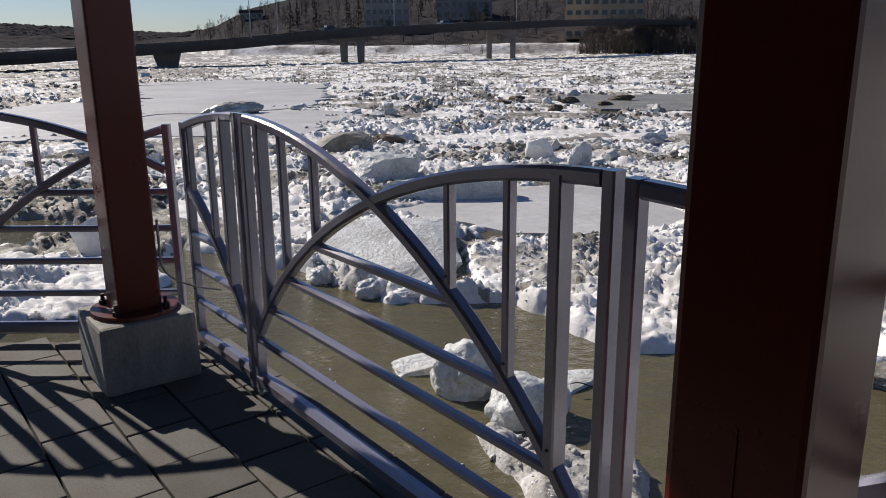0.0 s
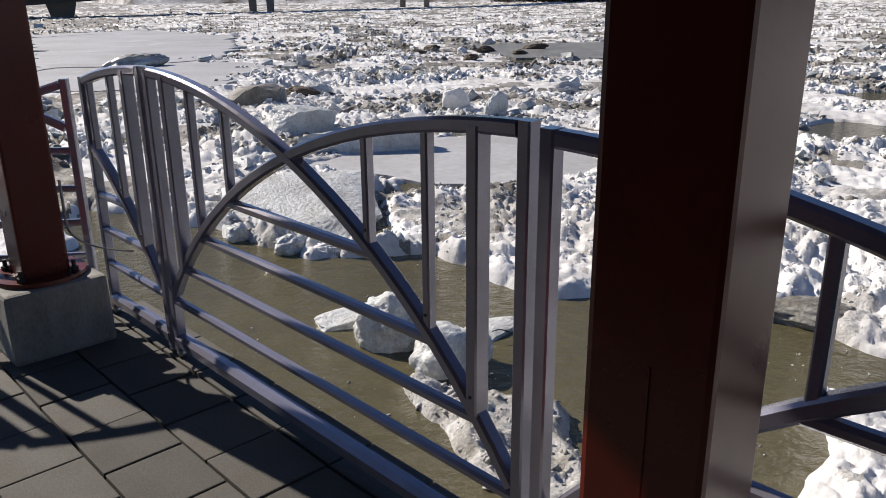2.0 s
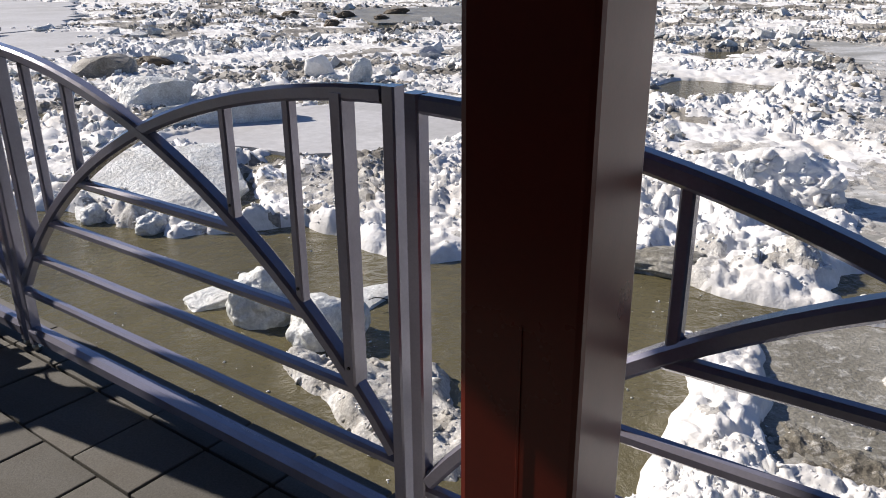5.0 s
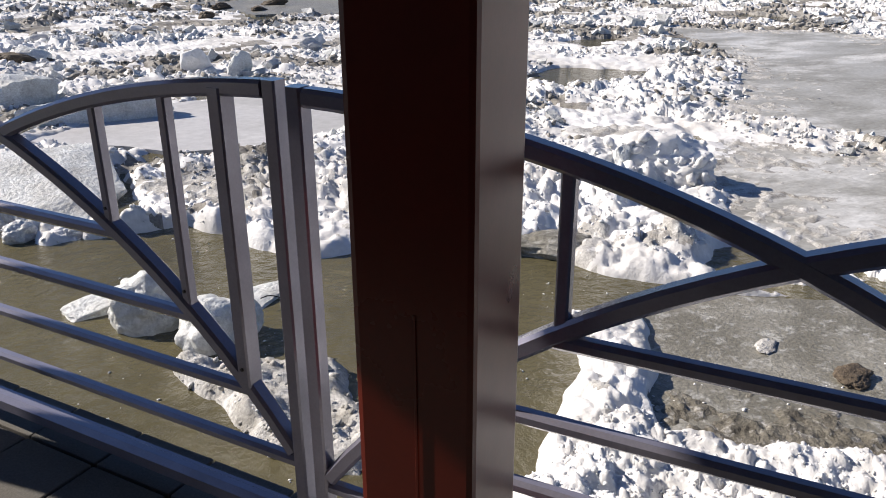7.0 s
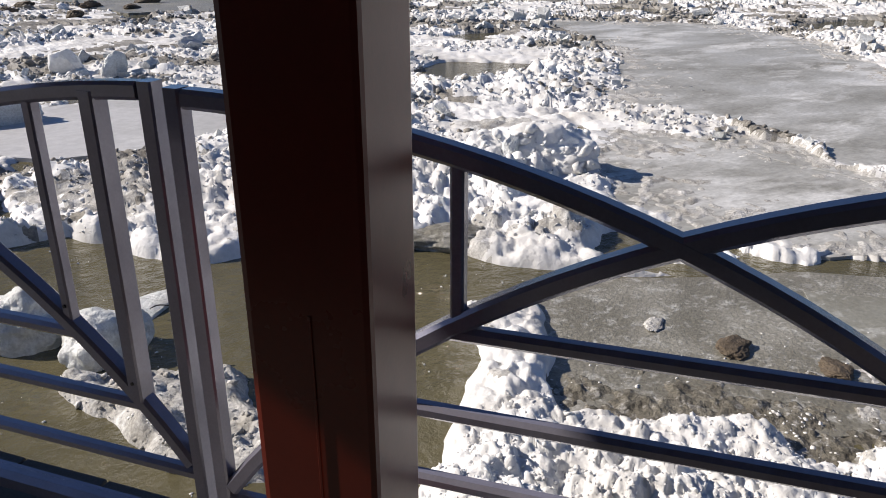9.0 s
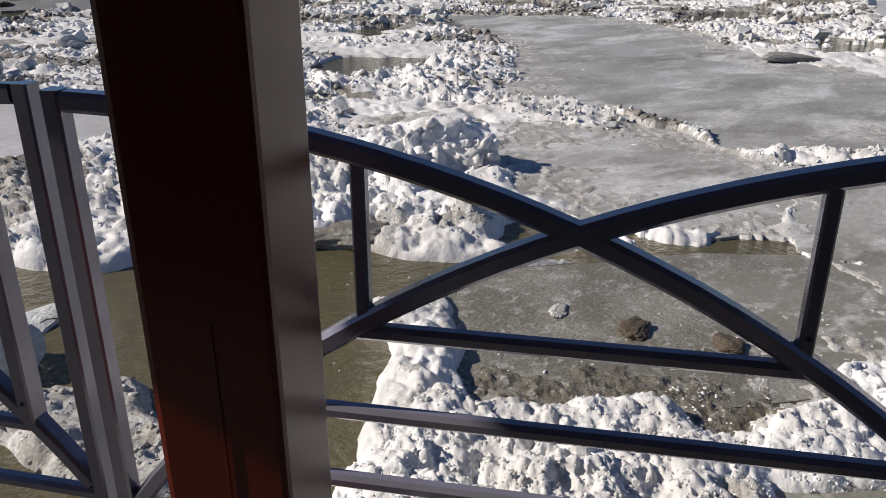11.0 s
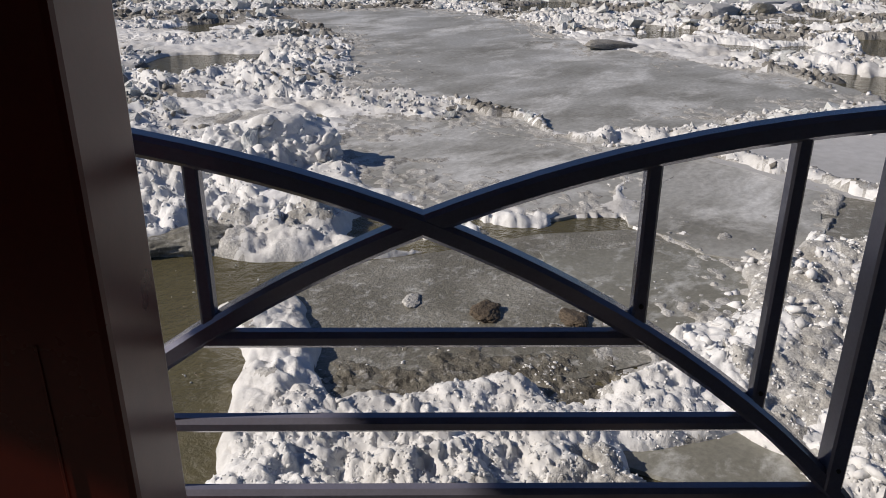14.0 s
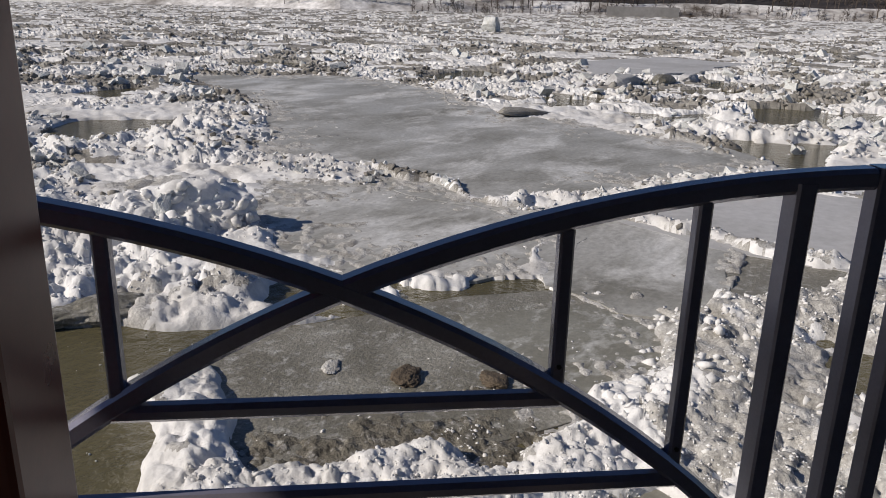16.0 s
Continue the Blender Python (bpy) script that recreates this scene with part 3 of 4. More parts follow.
keep = (verts[quads][:, :, 2].max(1) > WATER_Z - 0.2)
quads = quads[keep]
used, quads = np.unique(quads, return_inverse=True)
quads = quads.reshape(-1, 4)
me = bpy.data.meshes.new("ice_rubble")
me.vertices.add(len(used))
me.vertices.foreach_set("co", verts[used].astype(np.float32).ravel())
me.loops.add(quads.size)
me.loops.foreach_set("vertex_index", quads[:, ::-1].ravel().astype(np.int32))
me.polygons.add(len(quads))
me.polygons.foreach_set("loop_start", (np.arange(len(quads)) * 4).astype(np.int32))
me.update(calc_edges=True)
me.polygons.foreach_set("use_smooth", (rr_.reshape(-1)[used][quads[:, 0]] < 30.0))
me.materials.append(SNOW)
me.materials.append(GRITTY)
me.materials.append(FROST)
me.materials.append(MUDDYICE)
GREY_SIDE = [(9.6, 2.7), (12.0, 1.6), (12.5, 0.0), (6.5, -0.6), (5.6, 0.9), (7.0, 2.0)]
gritty = np.clip((fbm(gx, gy, 2.6, 150) - 0.56 + 0.11 * np.clip((rr_ - 16) / 30, -0.9, 1)) * 8, 0, 1)
gritty = gritty * np.clip((rr_ - 10) / 4, 0, 1)
frosted |= inside(wx, wy, DIRTY_NEAR) > -0.3
frosted |= (inside(wx, wy, GREY_SIDE) > 0) & (fbm(gx, gy, 0.9, 355) > 0.36)
frosted |= (rr_ < 18) & (fbm(gx, gy, 1.7, 350) + 0.25 * (fbm(gx, gy, 0.2, 352, 2) - 0.5) > 0.63)
LEFT_DIRT = [(-12.8, 22.1), (-10.2, 21.9), (-8.0, 22.6), (-5.4, 16.0), (-5.1, 14.0), (-6.4, 14.5), (-7.5, 14.5), (-8.7, 14.7)]
muddy |= (inside(wx, wy, LEFT_DIRT) > 0) & (fbm(gx, gy, 1.2, 370) > 0.44)
gritty = np.maximum(gritty, (inside(wx, wy, LEFT_DIRT) > 0) * 0.8)
f1, f2, ox, oy, r3 = cells(wx, wy, 0.3, 170)
gritty = np.maximum(gritty, np.clip((fbm(gx, gy, 16, 152) - 0.40) * 6, 0, 0.75) * np.clip((-np.degrees(aa_) - 13) / 4, 0, 1) * (rr_ > 40))
pick = (gritty > 0.28 + 0.5 * r3[0]).reshape(-1)[used]
slot = np.where(muddy.reshape(-1)[used], 3, np.where(frosted.reshape(-1)[used], 2, pick))
me.polygons.foreach_set("material_index", slot[quads[:, 0]].astype(np.int32))
tagged(new("ice_rubble", me), "jammed white and grey broken river ice with crushed snow", "ice", kind="stuff")


def shards(name, label, x, y, z, size, mat, seed, round_off=True, lift=0.05):
    """Loose angular bits of ice, one mesh."""
    r = np.random.RandomState(seed)
    n = len(x)
    if round_off:
        g = 0.5 * (1 + 5 ** 0.5)
        corner = np.array([[-1, g, 0], [1, g, 0], [-1, -g, 0], [1, -g, 0], [0, -1, g], [0, 1, g], [0, -1, -g], [0, 1, -g], [g, 0, -1], [g, 0, 1], [-g, 0, -1], [-g, 0, 1]]) / 3.8
        face = np.array([[0, 11, 5], [0, 5, 1], [0, 1, 7], [0, 7, 10], [0, 10, 11], [1, 5, 9], [5, 11, 4], [11, 10, 2], [10, 7, 6], [7, 1, 8], [3, 9, 4], [3, 4, 2], [3, 2, 6], [3, 6, 8], [3, 8, 9], [4, 9, 5], [2, 4, 11], [6, 2, 10], [8, 6, 7], [9, 8, 1]])
    else:
        corner = np.array([[i, j, k] for i in (-0.5, 0.5) for j in (-0.5, 0.5) for k in (-0.5, 0.5)])
        face = np.array([[0, 1, 3, 2], [4, 6, 7, 5], [0, 4, 5, 1], [2, 3, 7, 6], [0, 2, 6, 4], [1, 5, 7, 3]])
    nc, nf = len(corner), face.shape[1]
    form = size[:, None] * np.stack([r.uniform(0.7, 1.5, n), r.uniform(0.6, 1.1, n), r.uniform(0.3, 0.75, n)], 1)
    pts = corner[None] * form[:, None] * r.uniform(0.6, 1.2, (n, nc, 1)) + r.uniform(-0.07, 0.07, (n, nc, 3)) * size[:, None, None]
    a, b, c = r.uniform(0, 6.28, n), r.normal(0, 0.5, n), r.normal(0, 0.5, n)
    one, nil = np.ones(n), np.zeros(n)
    rz = np.array([[np.cos(a), -np.sin(a), nil], [np.sin(a), np.cos(a), nil], [nil, nil, one]]).transpose(2, 0, 1)
    rx = np.array([[one, nil, nil], [nil, np.cos(b), -np.sin(b)], [nil, np.sin(b), np.cos(b)]]).transpose(2, 0, 1)
    ry = np.array([[np.cos(c), nil, np.sin(c)], [nil, one, nil], [-np.sin(c), nil, np.cos(c)]]).transpose(2, 0, 1)
    pts = np.einsum("nij,nkj->nki", rz @ rx @ ry, pts) + np.stack([x, y, z + size * lift], 1)[:, None]
    faces = (np.arange(n)[:, None, None] * nc + face[None]).reshape(-1, nf)
    m = bpy.data.meshes.new(name)
    m.vertices.add(n * nc)
    m.vertices.foreach_set("co", pts.astype(np.float32).ravel())
    m.loops.add(faces.size)
    m.loops.foreach_set("vertex_index", faces.ravel().astype(np.int32))
    m.polygons.add(len(faces))
    m.polygons.foreach_set("loop_start", (np.arange(len(faces)) * nf).astype(np.int32))
    m.update(calc_edges=True)
    m.polygons.foreach_set("use_smooth", np.full(len(faces), round_off))
    m.materials.append(mat)
    ob = new(name, m)
    return tagged(ob, label, "ice", kind="stuff") if label else ob


dice = np.random.RandomState(8)
ok = np.flatnonzero(((mask * low * (1 - crest) > 0.40) & (height > WATER_Z + 0.03) & (rr_ > 3.0) & (rr_ < 220)).ravel())
for name, label, mat, count, small, large, rounded, closest in (("ice_bits", "scattered white lumps of crushed ice", SNOW, 29000, 0.09, 0.30, True, 3.0), ("ice_pieces", "scattered pale angular pieces of broken ice", BLOCKICE, 1500, 0.16, 0.50, False, 16.0), ("dirty_ice_bits", "scattered grey-brown dirty lumps of ice", GRITTY, 11000, 0.10, 0.34, True, 13.0)):
    dirty = gritty.ravel()[ok]
    fit = (dirty < 0.45) | (dice.rand(len(ok)) < 0.15) if mat is SNOW else (dirty > 0.45) | (dice.rand(len(ok)) < 0.07) if mat is GRITTY else dirty < 2
    at = dice.choice(ok[(rr_.ravel()[ok] > closest) & fit], count)
    far = np.clip(rr_.ravel()[at] / 28, 0.25, 1.5)
    sz = (small + (large - small) * dice.rand(count) ** 2.6) * far
    shards(name, label, gx.ravel()[at], gy.ravel()[at], height.ravel()[at], sz, mat, count, rounded, np.clip((rr_.ravel()[at] - 14) / 40, -0.12, 0.1))
patch = np.flatnonzero((inside(wx, wy, DIRTY_NEAR) > -0.05).ravel())
at = dice.choice(patch, 380)
shards("slush_lumps", "grey lumps of slush frozen together near the wall", gx.ravel()[at], gy.ravel()[at], height.ravel()[at], 0.02 + 0.09 * dice.rand(380) ** 2.5, FROST, 78)
on_floe = np.flatnonzero(((inside(gx, gy, NEAR_FLOE) > 0.05) & (near_line(gx, gy, [(4.4, 4.0), (5.3, 3.6), (6.4, 3.3), (7.2, 2.8), (8.2, 2.5)]) < 1.0 + 0.5 * fbm(gx, gy, 0.8, 191)) & (fbm(gx, gy, 0.7, 190) > 0.50)).ravel())
at = dice.choice(on_floe, 260)
shards("ice_crumbs", "crumbs of snow frozen onto the muddy floe", gx.ravel()[at], gy.ravel()[at], np.full(260, WATER_Z + 0.012), 0.02 + 0.04 * dice.rand(260) ** 3, SNOW, 77)
side = np.flatnonzero(((inside(wx, wy, GREY_SIDE) > -0.2) & (fbm(gx, gy, 0.8, 310) > 0.47) & (height > WATER_Z)).ravel())
at = dice.choice(side, 420)
shards("snow_lumps", "white snow lumps among grey slush by the wall", gx.ravel()[at], gy.ravel()[at], height.ravel()[at] - 0.01, 0.04 + 0.16 * dice.rand(420) ** 2.2, SNOW, 311)

# sun glints on the ripples, put in as clusters of tiny white bits
afloat = np.flatnonzero(((inside(gx, gy, CHANNEL) > 0.25) & (rr_ > 4) & (height < WATER_Z - 0.1) & (fbm(gx, gy, 1.4, 340) > 0.53)).ravel())
at = dice.choice(afloat, 420)
shards("floating_crumbs", "tiny white bits standing in for sun glints on the muddy channel", gx.ravel()[at], gy.ravel()[at], np.full(420, WATER_Z + 0.002), 0.012 + 0.035 * dice.rand(420) ** 3, SNOW, 341)


def floe(outline, mat, top, label, rough_edge=0.25, grow=0.5):
    """A flat floe with a ragged outline and a thick edge, which runs on a little under the rubble round it."""
    ring = []
    c = sum((Vector(p) for p in outline), Vector((0, 0))) / len(outline)
    outline = [Vector(p) + (Vector(p) - c).normalized() * grow for p in outline]
    n = len(outline)
    for k in range(n):
        a, b = Vector(outline[k]), Vector(outline[(k + 1) % n])
        steps = max(3, int((b - a).length / 0.35))
        for s in range(steps):
            p = a.lerp(b, s / steps)
            q = Vector((p.x, p.y, 0))
            ring.append(p + (noise.noise_vector(q * 0.55) * 0.9 + noise.noise_vector(q * 2.1) * 0.2).to_2d() * rough_edge * 2)
    bm = bmesh.new()
    prism(bm, [(p.x, p.y) for p in ring], WATER_Z - 0.25, WATER_Z + top)
    bmesh.ops.triangulate(bm, faces=[f for f in bm.faces if len(f.verts) > 4])
    ob = part("ice_floe", bm, mat)
    return tagged(ob, label, "ice floe", "ice floes")


floe(BIG_FLOE, GREYICE, 0.052, "broad flat wet grey ice floe among rubble", 0.3, 0.9)
floe(MID_FLOE, GREYICE, 0.047, "flat wet grey ice floe below the railing", 0.3, 0.7)
floe(SIDE_FLOE, GREYICE, 0.043, "flat grey ice floe with a snowy rim")
floe(NEAR_FLOE, DIRTYICE, 0.018, "muddy half-sunken ice floe close to the wall", 0.15, 0.2)
floe(WET_FLOE, DIRTYICE, 0.030, "dark wet ice between snow ridges", 0.15, 0.25)
floe(PALE_NEAR, THINICE, 0.024, "thin grey-green ice with white frost on the muddy floe", 0.15, 0.1)
floe(LOW_FLOE, THINICE, 0.040, "smooth grey ice plate between snow lumps", 0.10, 0.1)
floe(FAR_SIDE_FLOE, PALEICE, 0.045, "pale grey ice floe behind a snow ridge")
floe(PALE_FAR, PALEICE, 0.15, "smooth pale far ice sheet", 0.6)
floe(PALE_LEFT, PALEICE, 0.20, "smooth pale ice sheet upstream", 0.8, 2.2)
floe(PALE_LOW, PALEICE, 0.16, "smooth snowy ice sheet upstream", 0.8, 2.2)
floe(PALE_MID, PALEICE, 0.08, "smooth pale blue-grey ice sheet", 0.25)
floe(BROWN_FLOE, DIRTYICE, 0.12, "flat brown-grey muddy ice sheet far out", 0.5)


# ---- single ice blocks ----
def ice_block(x, y, size, rz, label, mat, tilt=(0, 0), lumpy=0.0, seed=1, sink=0.25, cuts=9):
    """A block of ice: a box cut by random planes when angular, a knobbly mass when lumpy."""
    rnd = random.Random(seed)
    bm = bmesh.new()
    if lumpy:
        bmesh.ops.create_icosphere(bm, subdivisions=5, radius=0.5)
        for v in bm.verts:
            p = v.co.copy()
            k = 1 + 0.35 * noise.noise(p * 2.2 + Vector((seed, 0, 0)))
            d1 = noise.voronoi((p * 5.0 + Vector((0, seed, 0))))[0][0]
            d2 = noise.voronoi((p * 11.0 + Vector((0, 0, seed))))[0][0]
            k += lumpy * (0.24 * (0.5 - d1) + 0.12 * (0.5 - d2))
            v.co = Vector((p.x, p.y, max(p.z, -0.35))) * k
    else:
        bmesh.ops.create_cube(bm, size=1.0)
        bmesh.ops.subdivide_edges(bm, edges=bm.edges[:], cuts=1, use_grid_fill=True)
        for _ in range(cuts):
            d = Vector((rnd.uniform(-1, 1), rnd.uniform(-1, 1), rnd.uniform(-0.3, 0.9))).normalized()
            co = d * rnd.uniform(0.46, 0.60)
            r = bmesh.ops.bisect_plane(bm, geom=bm.verts[:] + bm.edges[:] + bm.faces[:], plane_co=co, plane_no=d, clear_outer=True)
            es = [e for e in r["geom_cut"] if isinstance(e, bmesh.types.BMEdge)]
            if es:
                bmesh.ops.contextual_create(bm, geom=es)
        bmesh.ops.triangulate(bm, faces=bm.faces[:])
        bmesh.ops.subdivide_edges(bm, edges=bm.edges[:], cuts=3, use_grid_fill=True, smooth=0.25)
        for v in bm.verts:
            v.co += noise.noise_vector(v.co * 3.5 + Vector((seed, seed, 0))) * 0.045 + noise.noise_vector(v.co * 11 + Vector((0, seed, 0))) * 0.016
    bmesh.ops.transform(bm, matrix=Matrix.Diagonal((*size, 1)), verts=bm.verts)
    bmesh.ops.recalc_face_normals(bm, faces=bm.faces)
    ob = part("ice_block", bm, mat)
    if lumpy:
        for f in ob.data.polygons:
            f.use_smooth = True
    ob.matrix_world = pose(x, y, WATER_Z + size[2] * (0.5 - sink), tilt[0], tilt[1], rz)
    if lumpy and mat is SNOW:
        # crumbly snow lumps frozen onto the block
        r = np.random.RandomState(seed)
        pick = r.choice(len(ob.data.vertices), 420)
        co = np.array([tuple(ob.data.vertices[int(i)].co) for i in pick])
        co = co[co[:, 2] > -0.2 * size[2]]
        lumps = shards("crumbly_snow", "", co[:, 0], co[:, 1], co[:, 2] - 0.02, (0.03 + 0.15 * r.rand(len(co)) ** 3.5) * max(size) / 1.2, SNOW, seed)
        lumps.parent = ob
        tagged(lumps, kind="stuff")
    return tagged(ob, label, "ice block", "ice blocks")


ice_block(-1.15, 14.1, (2.7, 3.1, 0.42), 8, "large tilted pale ice slab at the water's edge", BLOCKICE, (9, -4), seed=3, sink=0.15, cuts=12)
ice_block(-1.22, 12.1, (0.46, 0.40, 0.36), 20, "rounded white ice lump at the water's edge", BLOCKICE, lumpy=0.7, seed=4)
ice_block(-2.15, 12.9, (0.42, 0.36, 0.34), 50, "small ice lump at the water's edge", BLOCKICE, lumpy=0.6, seed=5)
ice_block(-0.45, 12.0, (0.9, 0.35, 0.20), 10, "crushed snow ledge on the water's edge", SNOW, lumpy=1.0, seed=6)
ice_block(0.22, 8.55, (0.88, 0.72, 0.78), -35, "broken white ice chunk stranded in muddy water", BLOCKICE, lumpy=0.8, seed=7)
ice_block(-0.22, 9.2, (0.85, 0.50, 0.16), 12, "pale half-sunken ice plate in the channel", BLOCKICE, seed=8, sink=0.35)
ice_block(0.86, 7.85, (0.88, 0.68, 0.62), 15, "rounded grey-white ice chunk in the channel", BLOCKICE, lumpy=0.5, seed=9)
ice_block(1.50, 8.7, (0.75, 0.45, 0.10), 40, "flat pale ice plate awash in the channel", BLOCKICE, seed=10, sink=0.3)
ice_block(0.05, 20.2, (3.2, 0.85, 0.62), 6, "long smooth white ice slab", BLOCKICE, (4, 0), seed=11, sink=0.1)
ice_block(-1.75, 22.8, (1.6, 1.1, 1.05), 20, "pale rounded ice boulder", BLOCKICE, (0, 12), seed=12, sink=0.15)
ice_block(-12.3, 46.0, (3.2, 1.8, 1.05), 10, "grey peaked ice lump on a smooth sheet", GREYICE, (0, -10), lumpy=0.6, seed=13, sink=0.2)
ice_block(-3.75, 29.3, (1.9, 1.3, 0.85), -10, "dark-sided tilted ice slab", GRITTY, (0, -8), seed=14, sink=0.1)
ice_block(-2.0, 31.6, (1.9, 0.9, 0.55), 5, "muddy overturned ice slab", MUD, (0, 5), lumpy=0.8, seed=15, sink=0.15)
ice_block(4.4, 25.1, (0.75, 0.35, 0.95), 30, "upright pale ice shard", BLOCKICE, (0, 24), seed=16, sink=0.1, cuts=22)
ice_block(3.2, 26.2, (0.9, 0.5, 0.95), -20, "white broken ice block", SNOW, (10, -20), seed=17, sink=0.1, cuts=22)
ice_block(8.80, 10.55, (2.0, 1.15, 1.12), 120, "tall heap of crushed white ice", SNOW, lumpy=1.0, seed=18, sink=0.2)
ice_block(7.95, 11.0, (1.2, 0.9, 0.85), 10, "heap of crushed white ice", SNOW, lumpy=1.0, seed=19, sink=0.2)
ice_block(8.1, 10.6, (0.35, 0.25, 0.75), 30, "upright pale ice shard in a heap", BLOCKICE, (0, 10), seed=20, sink=0.0)
ice_block(7.1, 8.55, (1.25, 0.95, 0.50), 25, "snowy ice block at the channel edge", SNOW, lumpy=0.8, seed=21, sink=0.2)
ice_block(5.4, 8.55, (1.5, 0.7, 0.30), -30, "dark muddy ice ledge at the channel edge", DIRTYICE, lumpy=1.0, seed=22, sink=0.2)
ice_block(6.27, 4.38, (0.42, 0.32, 0.12), 15, "brown mud clod on the dirty floe", MUD, lumpy=1.0, seed=23, sink=0.1)
ice_block(6.75, 3.55, (0.40, 0.28, 0.10), 65, "brown mud clod on the dirty floe", MUD, lumpy=1.0, seed=24, sink=0.1)
ice_block(6.0, 5.2, (0.34, 0.20, 0.06), 30, "small snow lump on the dirty floe", FROST, lumpy=1.0, seed=25, sink=0.1)
ice_block(91.6, 51.4, (2.4, 2.0, 2.0), 10, "far white upright ice block", BLOCKICE, seed=26, sink=0.1)
ice_block(25.2, 12.6, (2.2, 0.8, 0.34), -25, "brown stained ice block beside the grey floe", GRITTY, (0, 6), lumpy=0.7, seed=27, sink=0.15)
for k, (bx, by) in enumerate(((37.5, 13.4), (40.2, 12.4), (42.6, 11.8), (39.0, 14.3))):
    ice_block(bx, by, (1.9, 1.0, 0.72 - 0.1 * k), -20 + 17 * k, "yellowish stained ice block in a pressure ridge", DIRTYICE if k % 2 else PALEICE, (0, 8 - 5 * k), seed=30 + k, sink=0.15, cuts=20)
for k, (bx, by) in enumerate(((4.0, 52.5), (8.6, 53.5), (10.4, 51.0), (6.6, 47.0), (5.2, 57.0), (12.2, 55.0))):
    ice_block(bx, by, (1.2 + 0.35 * (k % 3), 0.8, 0.42 + 0.12 * (k % 2)), 31 * k, "dark muddy ice block on the brown sheet", MUD, (6 * (k % 3) - 6, 8), lumpy=0.9, seed=40 + k, sink=0.15)
rng = random.Random(11)
for k in range(34):
    a, r = radians(rng.uniform(-26, 36)), 16 + 44 * rng.random() ** 1.3
    x, y = r * math.sin(a), r * math.cos(a)
    if min(float(-inside(np.array([x]), np.array([y]), o)[0]) for o in (BIG_FLOE, MID_FLOE, SIDE_FLOE, NEAR_FLOE, PALE_MID, PALE_LOW, CHANNEL, POND)) < 0.8:
        continue
    s = rng.uniform(0.45, 1.05)
    ice_block(x, y, (s, s * rng.uniform(0.5, 0.9), s * rng.uniform(0.35, 0.8)), rng.uniform(0, 180), "tilted broken ice block in the jam", rng.choice((BLOCKICE, PALEICE, SNOW)), (rng.uniform(-25, 25), rng.uniform(-25, 25)), seed=60 + k, sink=0.12, lumpy=0.7 * (k % 2))

stick = base("stick", pose(1.60, 8.35, WATER_Z + 0.13), "thin dark stick lying out of the water", "stick")
bar("twig", [(-0.16 + 0.02 * k, 0.02 * math.sin(k * 0.4), 0.035 * math.sin(k * 0.21) - 0.004 * k) for k in range(17)], (0, 1, 0), 0.014, 0.014, DARK, stick, None)


# ---- far bank ----
def polar(a, d, z=0.0):
    return Vector((d * math.sin(radians(a)), d * math.cos(radians(a)), z))


def shore(a):
    return np.interp(a, [-70, -20, -15, 0, 17, 35, 50, 85, 120], [620, 600, 350, 322, 312, 270, 232, 272, 300])


def hill_top(a):
    return np.interp(a, [-70, -29, -24, -20, -18, -15.5, -13, -10, 20, 60, 120], [30, 27, 21, 17, 14, 16, 28, 35, 38, 16, 14])


def bank_height(a, d):
    back = d - shore(a)
    far = np.where(a < -17, 330.0, 230.0)
    rise = np.clip(back / 14, 0, 1)
    rise = rise * rise * (3 - 2 * rise)
    h = WATER_Z - 0.6 + 4.4 * rise + (hill_top(a) - 1.8) * np.clip((back - 25) / far, 0, 1) ** 0.9
    return h


ba, bd = np.meshgrid(np.linspace(-66, 118, 500), np.concatenate([np.linspace(0, 30, 16), np.linspace(34, 430, 50), [700, 1400]]), indexing="ij")
bx_, by_ = (shore(ba) + bd) * np.sin(np.radians(ba)), (shore(ba) + bd) * np.cos(np.radians(ba))
bz_ = bank_height(ba, shore(ba) + bd) + (fbm(bx_, by_, 30, 70) - 0.5) * np.clip(bd / 60, 0.02, 1) * 5 + (fbm(bx_, by_, 5, 75) - 0.5) * np.clip(bd / 30, 0, 1) * 1.6
bv = np.stack([bx_, by_, bz_], -1).reshape(-1, 3)
ids = np.arange(len(bv)).reshape(ba.shape)
bq = np.stack([ids[:-1, :-1], ids[:-1, 1:], ids[1:, 1:], ids[1:, :-1]], -1).reshape(-1, 4)
me = bpy.data.meshes.new("ground")
me.from_pydata(bv.tolist(), [], bq.tolist())
me.materials.append(BANK)
me.materials.append(HILL)
mean_back = bd[:-1, :-1].ravel()
me.polygons.foreach_set("material_index", (mean_back > 19).astype(np.int32))
tagged(new("ground", me), "far river bank with patchy snow and a wooded hill", "river bank", kind="structure")


